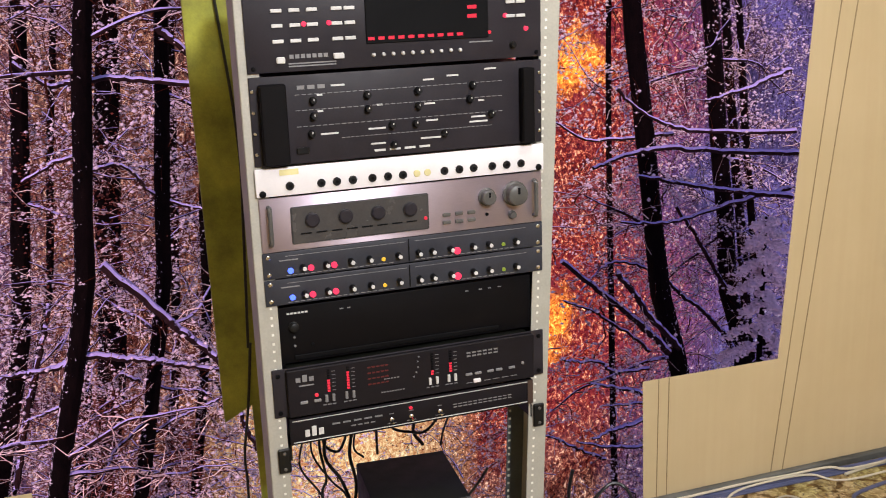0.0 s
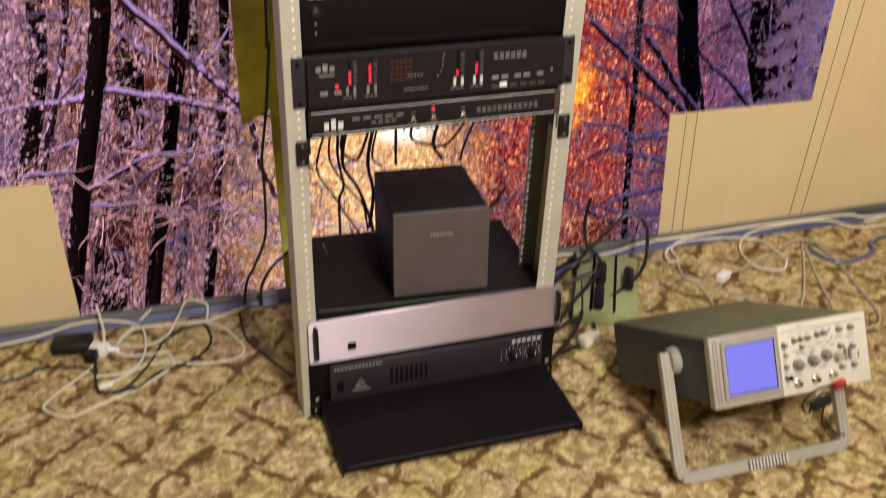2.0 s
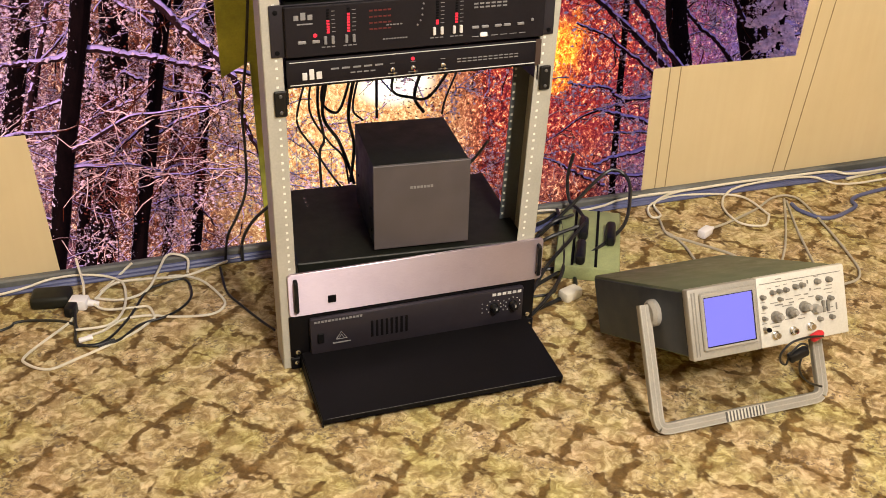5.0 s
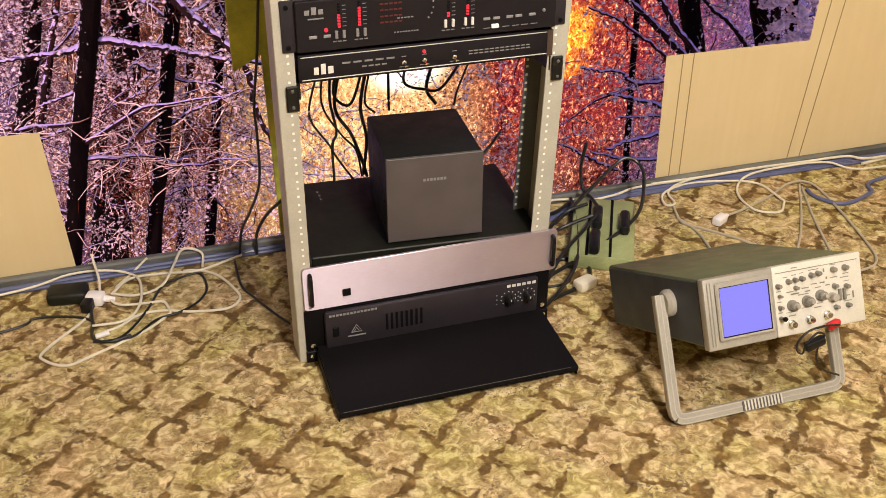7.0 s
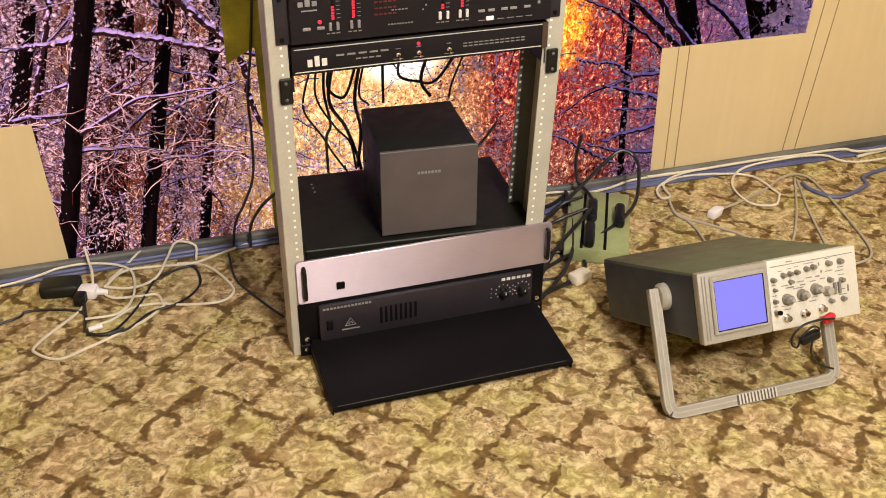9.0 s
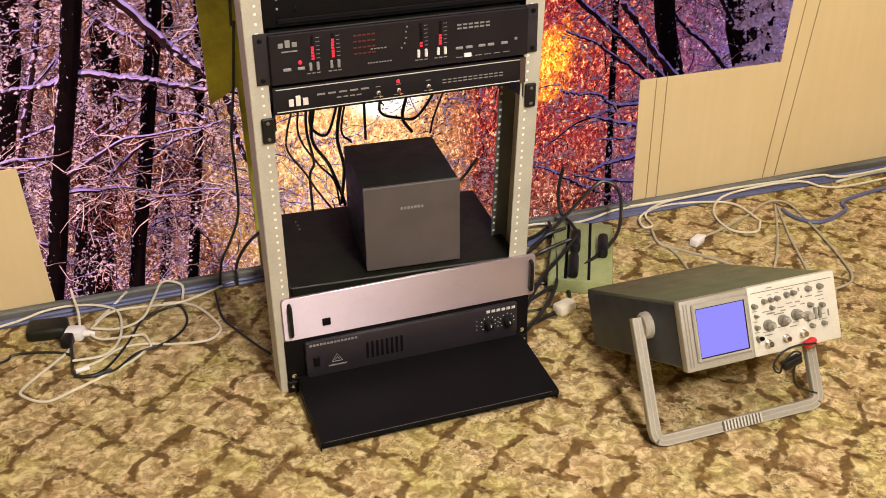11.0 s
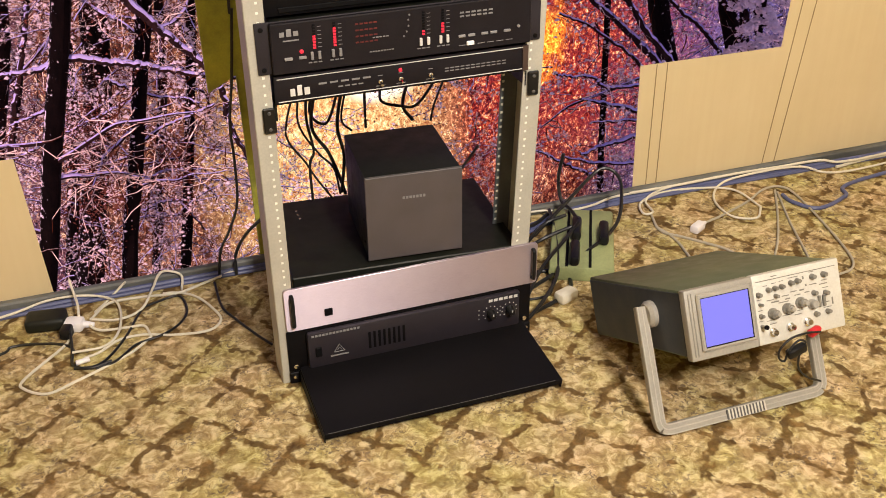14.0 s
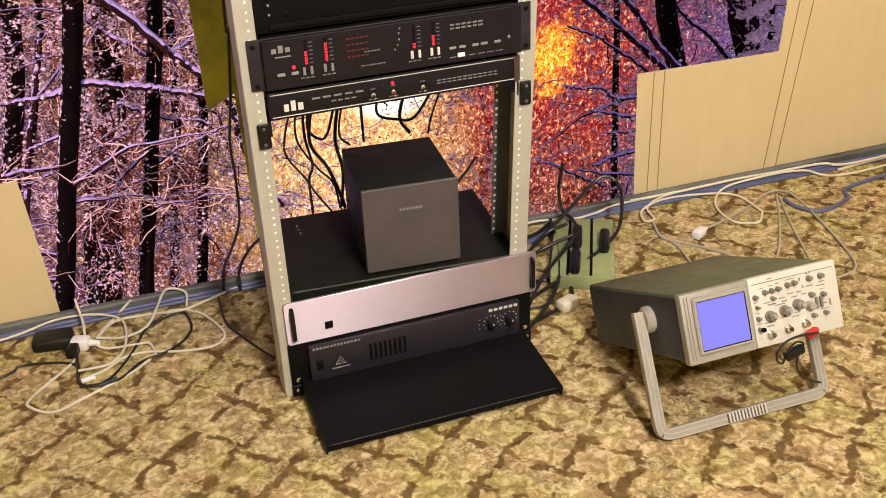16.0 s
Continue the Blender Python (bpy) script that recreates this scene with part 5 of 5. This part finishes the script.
def bearing(turn, rise, y):
    """The place at depth y that is seen from the middle of the room at a turn and a rise in degrees."""
    run = y - STAND.y
    return Vector((STAND.x + run * math.tan(radians(turn)), y, STAND.z + run / math.cos(radians(turn)) * math.tan(radians(rise))))


def build_tree(turn_high, rise_high, turn_low, rise_low, y, radius, limbs, seed, limb_len=1.3):
    """One snow-dusted tree: a leaning tapered trunk through two known places, snow-laden limbs and a crown of twigs."""
    r = np.random.default_rng(seed)
    upper, lower = bearing(turn_high, rise_high, y), bearing(turn_low, rise_low, y)
    slope = (upper.x - lower.x) / (upper.z - lower.z)
    height = r.uniform(10.5, 12.5)
    base_x = lower.x + slope * (GROUND - lower.z)
    tree = thing("tree", pose(base_x, y, GROUND), "dark bare tree trunk with snow-laden branches", "tree", "trees of the winter wood")
    bend = upper.z - GROUND

    def across(h):
        """How far the trunk has leaned at a height; it straightens higher up."""
        return slope * (min(h, bend) + 0.45 * max(0.0, h - bend))
    bm = bmesh.new()
    loops = []
    for i in range(25):
        h = i / 24
        p = Vector((across(height * h) + r.normal(0, radius * 0.07), r.normal(0, radius * 0.1), height * h))
        rr = radius * (1.2 - 0.55 * h + (0.35 if i == 0 else 0))
        loops.append([bm.verts.new(p + Vector((rr * (1 + r.normal(0, 0.06)) * math.cos(a), rr * (1 + r.normal(0, 0.06)) * math.sin(a), 0))) for a in (2 * math.pi * k / 10 for k in range(10))])
    for a, b in zip(loops, loops[1:]):
        for i in range(10):
            bm.faces.new((a[i], a[(i + 1) % 10], b[(i + 1) % 10], b[i]))
    bm.faces.new(loops[-1])
    part("trunk", bm, M_bark, tree)
    ends = []
    for i in range(limbs):
        h = height * r.uniform(0.35, 0.95)
        a = r.uniform(0, 2 * math.pi)
        start = Vector((across(h), 0, h))
        way = Vector((math.cos(a), 0.5 * math.sin(a), r.uniform(-0.1, 0.6)))
        length = limb_len * r.uniform(0.6, 1.3)
        p, q = [start], start.copy()
        for k in range(6):
            way = (way + Vector((r.normal(0, 0.2), r.normal(0, 0.2), r.normal(-0.1, 0.2)))).normalized()
            q = q + way * length / 6
            p.append(q.copy())
        part("limb", tube(bmesh.new(), smooth_path(p, 3), min(0.022, radius * r.uniform(0.2, 0.32)), 7, 0.005), M_limb, tree)
        ends += p[1:]
    e = np.array(ends)
    s = np.repeat(e, 5, axis=0) + r.normal(0, 0.05, (len(e) * 5, 3))
    w = r.normal(0, 1, s.shape) * np.array([1, 0.5, 0.6])
    paths = grow(s, w, r.uniform(0.15, 0.5, len(s)), 0.04, k=5, wobble=0.35)
    v, f = many_tubes(paths, np.linspace(0.006, 0.003, 5)[None].repeat(len(s), 0) * r.uniform(0.6, 1.4, (len(s), 1)))
    crown = mesh_from("crown", v.tolist(), f.tolist(), M_twig)
    crown.parent = tree
    tagged(crown, "frosted twigs", kind="stuff")
    return tree


build_tree(-1.1, -15.8, -4.9, -29.0, 6.0, 0.081, 9, 1)
build_tree(3.1, -16.2, -0.2, -29.5, 7.0, 0.073, 9, 2)
build_tree(5.3, -18.1, 3.2, -29.4, 8.0, 0.051, 7, 3)
build_tree(-0.1, -20.2, -2.4, -29.4, 9.5, 0.146, 8, 4)
build_tree(-4.4, -17.1, -6.4, -23.6, 8.5, 0.095, 7, 5)
build_tree(31.3, -16.8, 32.1, -19.7, 6.5, 0.101, 7, 6)
build_tree(35.1, -16.6, 35.8, -19.4, 8.0, 0.110, 7, 8)
build_tree(36.5, -16.5, 37.2, -19.3, 9.0, 0.050, 6, 9)
build_tree(28.4, -10.1, 28.8, -23.9, 9.6, 0.04, 7, 7)
build_tree(34.4, -2.7, 36.0, -17.0, 9.0, 0.064, 7, 11)
build_tree(-2.8, -15.6, -5.6, -23.8, 9.8, 0.043, 6, 12)
build_tree(3.5, -19.8, 1.4, -29.8, 10.4, 0.053, 6, 13)
build_tree(-1.6, -21.5, -3.5, -29.2, 10.6, 0.069, 6, 15)


def build_fir(turn, rise, y, seed):
    """A fir under heavy snow: straight trunk, drooping boughs in tiers, each with its own load of snow."""
    r = np.random.default_rng(seed)
    top = bearing(turn, rise, y)
    fir = thing("fir_tree", pose(top.x, y, GROUND), "young fir tree bowed under thick blue-white snow", "tree")
    tall = top.z - GROUND
    part("trunk", tube(bmesh.new(), [(0, 0, tall * i / 8) for i in range(9)], 0.09, 8, 0.012), M_bark, fir)
    for i in range(64):
        down = 0.06 + 3.2 * (i / 63) ** 1.1
        a = i * 2.4 + r.normal(0, 0.3)
        reach = (0.10 + 0.27 * down) * r.uniform(0.75, 1.15)
        out = Vector((math.cos(a), math.sin(a), 0))
        start = Vector((0, 0, tall - down))
        line = [start + out * reach * t + Vector((0, 0, 0.05 * t - 0.42 * reach * t * t - 0.04 * t)) for t in (0, 0.25, 0.5, 0.75, 1.0)]
        b = part("branch", tube(bmesh.new(), smooth_path(line, 3), 0.016, 6, 0.006), M_bark, fir)
        spine = np.array(smooth_path(line[1:], 6))
        at = np.repeat(spine, 9, axis=0) + r.normal(0, 1, (len(spine) * 9, 3)) * np.array([0.030, 0.030, 0.016]) + np.array([0, 0, 0.012])
        o = np.array([(1, 0, 0), (-1, 0, 0), (0, 1, 0), (0, -1, 0), (0, 0, 0.8), (0, 0, -0.6)])
        v = at[:, None] + o[None] * r.uniform(0.010, 0.028, (len(at), 1, 1)) * r.uniform(0.7, 1.2, (len(at), 6, 1))
        f = np.array([(0, 2, 4), (2, 1, 4), (1, 3, 4), (3, 0, 4), (2, 0, 5), (1, 2, 5), (3, 1, 5), (0, 3, 5)])
        load = mesh_from("snow_load", v.reshape(-1, 3).tolist(), (f[None] + (np.arange(len(at)) * 6)[:, None, None]).reshape(-1, 3).tolist(), M_snow, True)
        load.parent = b
        tagged(load, "thick load of snow", kind="stuff")
    return fir


build_fir(36.9, -12.6, 6.1, 31)


# long snow-laden boughs that reach across
def bough(course, y, r0, r1):
    line = smooth_path([bearing(turn, rise, y) for turn, rise in course], 9)
    line = [p + Vector(rng.normal(0, 0.005, 3)) for p in line]
    ob = finish("bough", tube(bmesh.new(), line, r0, 8, r1), M_limb)
    tagged(ob, "long bough thickly covered with snow", "branch", "boughs of the winter wood")
    spines.append(np.array([tuple(p) for p in line]))


spines = []
bough(((0.1, -13.7), (2.5, -16.2), (3.8, -17.6), (5.2, -18.9), (6.1, -20.0), (6.6, -21.2), (6.7, -22.4), (7.3, -24.0), (8.7, -26.3)), 5.6, 0.035, 0.016)
bough(((-2.5, -18.6), (-1.4, -18.4), (0.6, -18.8), (2.3, -19.1), (3.5, -19.5), (5.6, -20.0), (7.8, -20.3), (9.7, -20.4)), 6.0, 0.031, 0.017)
bough(((-7.0, -18.9), (-5.2, -18.8), (-3.8, -18.8), (-2.4, -18.7)), 6.0, 0.012, 0.025)
bough(((-2.2, -22.1), (-0.6, -21.6), (0.7, -21.2), (1.9, -20.9)), 7.4, 0.010, 0.017)
bough(((1.3, -23.4), (3.0, -22.5), (4.5, -22.1), (6.0, -21.6)), 7.2, 0.019, 0.012)
bough(((0.4, -19.7), (1.5, -20.3), (3.0, -20.9), (4.7, -21.2), (5.5, -21.9)), 7.3, 0.019, 0.010)
bough(((-5.5, -23.0), (-4.5, -22.8), (-3.2, -22.4)), 6.4, 0.009, 0.017)
bough(((-4.9, -21.3), (-4.1, -21.1), (-2.9, -20.8)), 6.4, 0.009, 0.017)
bough(((-5.8, -24.6), (-4.7, -21.0), (-4.1, -19.4), (-3.3, -17.2), (-2.8, -15.6)), 7.8, 0.031, 0.020)
bough(((-3.0, -24.2), (-1.1, -24.1), (0.9, -23.8)), 7.6, 0.010, 0.015)
bough(((1.5, -25.2), (3.0, -24.8), (4.2, -25.2), (5.6, -26.6)), 7.4, 0.020, 0.010)
bough(((1.1, -26.7), (2.4, -26.4), (3.3, -26.6), (4.6, -28.2)), 7.6, 0.018, 0.010)
bough(((25.8, -15.2), (28.0, -16.9), (29.4, -17.9), (30.7, -19.0), (31.9, -20.1)), 6.2, 0.025, 0.038)
bough(((28.9, -15.8), (29.9, -16.9), (30.9, -18.3), (32.5, -19.8)), 6.0, 0.025, 0.033)
bough(((31.0, -15.4), (32.3, -16.8), (33.6, -17.7), (34.7, -18.8), (35.5, -19.8)), 6.6, 0.018, 0.027)
bough(((25.7, -20.6), (26.7, -20.7), (28.0, -20.7), (28.8, -21.2), (30.8, -21.0)), 5.9, 0.010, 0.018)
bough(((27.4, -21.9), (29.1, -22.1), (31.1, -22.4)), 5.9, 0.012, 0.024)
bough(((27.6, -24.9), (29.3, -24.2), (31.5, -23.5)), 5.9, 0.012, 0.029)
bough(((26.6, -25.1), (28.7, -25.3), (31.3, -25.1)), 6.1, 0.010, 0.021)
bough(((28.2, -23.1), (29.5, -23.0), (31.1, -22.8)), 6.1, 0.008, 0.017)
bough(((25.9, -17.4), (27.8, -18.1), (30.1, -19.5), (30.8, -20.1)), 6.3, 0.011, 0.021)
bough(((35.6, -14.9), (36.0, -16.5), (36.0, -18.0), (36.0, -19.4)), 6.6, 0.027, 0.022)
bough(((37.9, -16.9), (36.6, -17.5), (36.0, -18.2)), 6.5, 0.018, 0.013)
bough(((24.4, -24.7), (25.4, -24.9), (26.3, -25.3), (28.4, -26.0)), 6.1, 0.008, 0.017)
bough(((27.5, -10.1), (29.3, -9.4), (31.5, -9.0), (34.8, -9.2), (38.5, -9.2)), 6.2, 0.017, 0.030)
bough(((30.0, -10.5), (33.0, -11.0), (35.4, -11.3), (38.1, -11.5)), 6.1, 0.017, 0.029)
bough(((29.1, -13.1), (31.9, -13.0), (34.9, -12.0), (38.0, -11.1)), 6.3, 0.013, 0.026)
bough(((28.7, -5.8), (30.5, -7.3), (33.0, -8.1), (38.2, -8.1)), 6.4, 0.013, 0.026)
bough(((33.5, -6.5), (35.5, -5.9), (37.7, -4.9)), 6.2, 0.013, 0.025)
bough(((24.7, -6.9), (26.9, -8.5), (28.7, -8.5), (31.8, -8.3)), 6.6, 0.009, 0.022)
bough(((32.1, -12.2), (33.7, -14.6), (35.0, -16.7)), 6.8, 0.018, 0.023)
bough(((26.9, -16.9), (28.1, -15.6), (29.4, -15.3), (31.3, -15.9)), 6.9, 0.009, 0.018)
bough(((4.3, -1.6), (5.6, -2.9), (6.8, -4.7)), 6.0, 0.029, 0.021)
bough(((-3.0, -3.0), (-1.5, -4.2), (-0.1, -4.1), (2.3, -4.1), (6.5, -4.8)), 6.2, 0.017, 0.025)
bough(((-3.3, -9.1), (-1.5, -8.2), (-0.1, -8.0)), 6.6, 0.013, 0.022)
bough(((0.0, -8.9), (1.7, -8.7), (3.3, -10.4), (5.8, -11.5)), 7.0, 0.019, 0.014)


# the tangle of frosted twigs between the trees
def side_shoots(paths, each, low, high, first=1):
    """Shoots that leave a path at a slant, to either side, mostly in its own plane."""
    n, k, _ = paths.shape
    pick = rng.integers(first, k, (n, each))
    at = np.take_along_axis(paths, pick[:, :, None], axis=1)
    before = np.take_along_axis(paths, np.maximum(pick - 1, 0)[:, :, None], axis=1)
    along = at - before
    along /= np.linalg.norm(along, axis=2, keepdims=True) + 1e-9
    slant = np.radians(rng.uniform(30, 75, (n, each))) * rng.choice([-1, 1], (n, each))
    c, s = np.cos(slant), np.sin(slant)
    ways = np.stack([along[..., 0] * c - along[..., 2] * s, along[..., 1] + rng.normal(0, 0.3, (n, each)), along[..., 0] * s + along[..., 2] * c], axis=2)
    length = rng.uniform(low, high, (n, each)) * (1.15 - 0.6 * pick / k)
    return at.reshape(-1, 3), ways.reshape(-1, 3), length.reshape(-1)


starts = in_view(1900, 7.0, 12.0, high=3.0)
turn = np.degrees(np.arctan2(starts[:, 0] + 0.47, starts[:, 1] + 1.57))
clear = (np.abs(turn - 15.5) < 6.0) | (np.abs(turn - 26.0) < 3.0)
starts = starts[~clear | (rng.random(len(starts)) < np.where(turn > 22.0, 0.5, 0.3))]
ways = rng.normal(0, 1, starts.shape) * np.array([1.0, 0.3, 0.45])
main = grow(starts, ways, rng.uniform(0.35, 1.1, len(starts)), 0.05, k=8, wobble=0.24)
v, f = many_tubes(main, np.linspace(1.0, 0.35, 8)[None] * rng.uniform(0.004, 0.011, (len(starts), 1)), 5)
tagged(mesh_from("branches", v.tolist(), f.tolist(), M_limb, True), "snow-laden branches crossing one another in a winter wood", "branches", kind="stuff")
twigs = grow(*side_shoots(main, 14, 0.10, 0.38), 0.10, k=5, wobble=0.45)
sprigs = grow(*side_shoots(twigs, 3, 0.04, 0.12), 0.14, k=3, wobble=0.45)
on_boughs = np.concatenate([s[rng.integers(0, len(s), (len(s) * 3 // 4))] for s in spines])
shoots = grow(on_boughs, rng.normal(0, 1, on_boughs.shape) * np.array([1.0, 0.4, 0.7]), rng.uniform(0.1, 0.4, len(on_boughs)), 0.06, k=5, wobble=0.3)
v, f = many_tubes(np.concatenate([twigs, shoots]), np.linspace(1.0, 0.5, 5)[None] * rng.uniform(0.0018, 0.0042, (len(twigs) + len(shoots), 1)), 3)
v2, f2 = many_tubes(sprigs, np.linspace(1.0, 0.6, 3)[None] * rng.uniform(0.0016, 0.0032, (len(sprigs), 1)), 3)
tagged(mesh_from("twigs", v.tolist() + v2.tolist(), f.tolist() + (f2 + len(v)).tolist(), M_twig), "dense tangle of frosted twigs in a winter wood", "twigs", kind="stuff")
pool = np.concatenate([twigs[:, 1:].reshape(-1, 3), sprigs[:, 1:].reshape(-1, 3), shoots.reshape(-1, 3)])
clump_at = pool[rng.permutation(len(pool))[:100000]] + np.array([0, 0, 0.006])
v, f = flakes(clump_at, 0.005 + 0.022 * rng.random(len(clump_at)) ** 2)
tagged(mesh_from("snow_clumps", v.tolist(), f.tolist(), M_snow, True), "small clumps of snow lying on twigs", "snow", kind="stuff")
leaf_at = np.concatenate([rng.normal(tuple(bearing(turn, rise, 7.4)), (wide, 0.3, wide), (count, 3))
                          for turn, rise, wide, count in ((-0.6, -22.3, 0.17, 900), (-0.8, -26.0, 0.2, 900), (3.1, -24.0, 0.17, 700), (-1.0, -10.0, 0.3, 900), (0.2, -14.0, 0.3, 700), (19.0, -23.0, 0.4, 500))])
v, f = flakes(leaf_at, rng.uniform(0.006, 0.015, len(leaf_at)))
tagged(mesh_from("dry_leaves", v.tolist(), f.tolist(), M_leaf), "rust-red dry leaves left on winter branches", "leaves", kind="stuff")

structure("ground", bm_box(-60, 60, -60, 90, GROUND - 0.5, GROUND), M_snow, "snow-covered forest floor", "ground")
structure("foundation", bm_box(-2.1, 2.5, -3.4, WALL - 0.01, GROUND - 0.05, -0.125), M_foundation, "plain rendered house wall below the room", "wall")
structure("backdrop", bm_box(-16, 30, 12.4, 12.5, GROUND, 9.0), M_dusk, "glowing backdrop of far wood and dusk sky with painted sun flares", "backdrop")
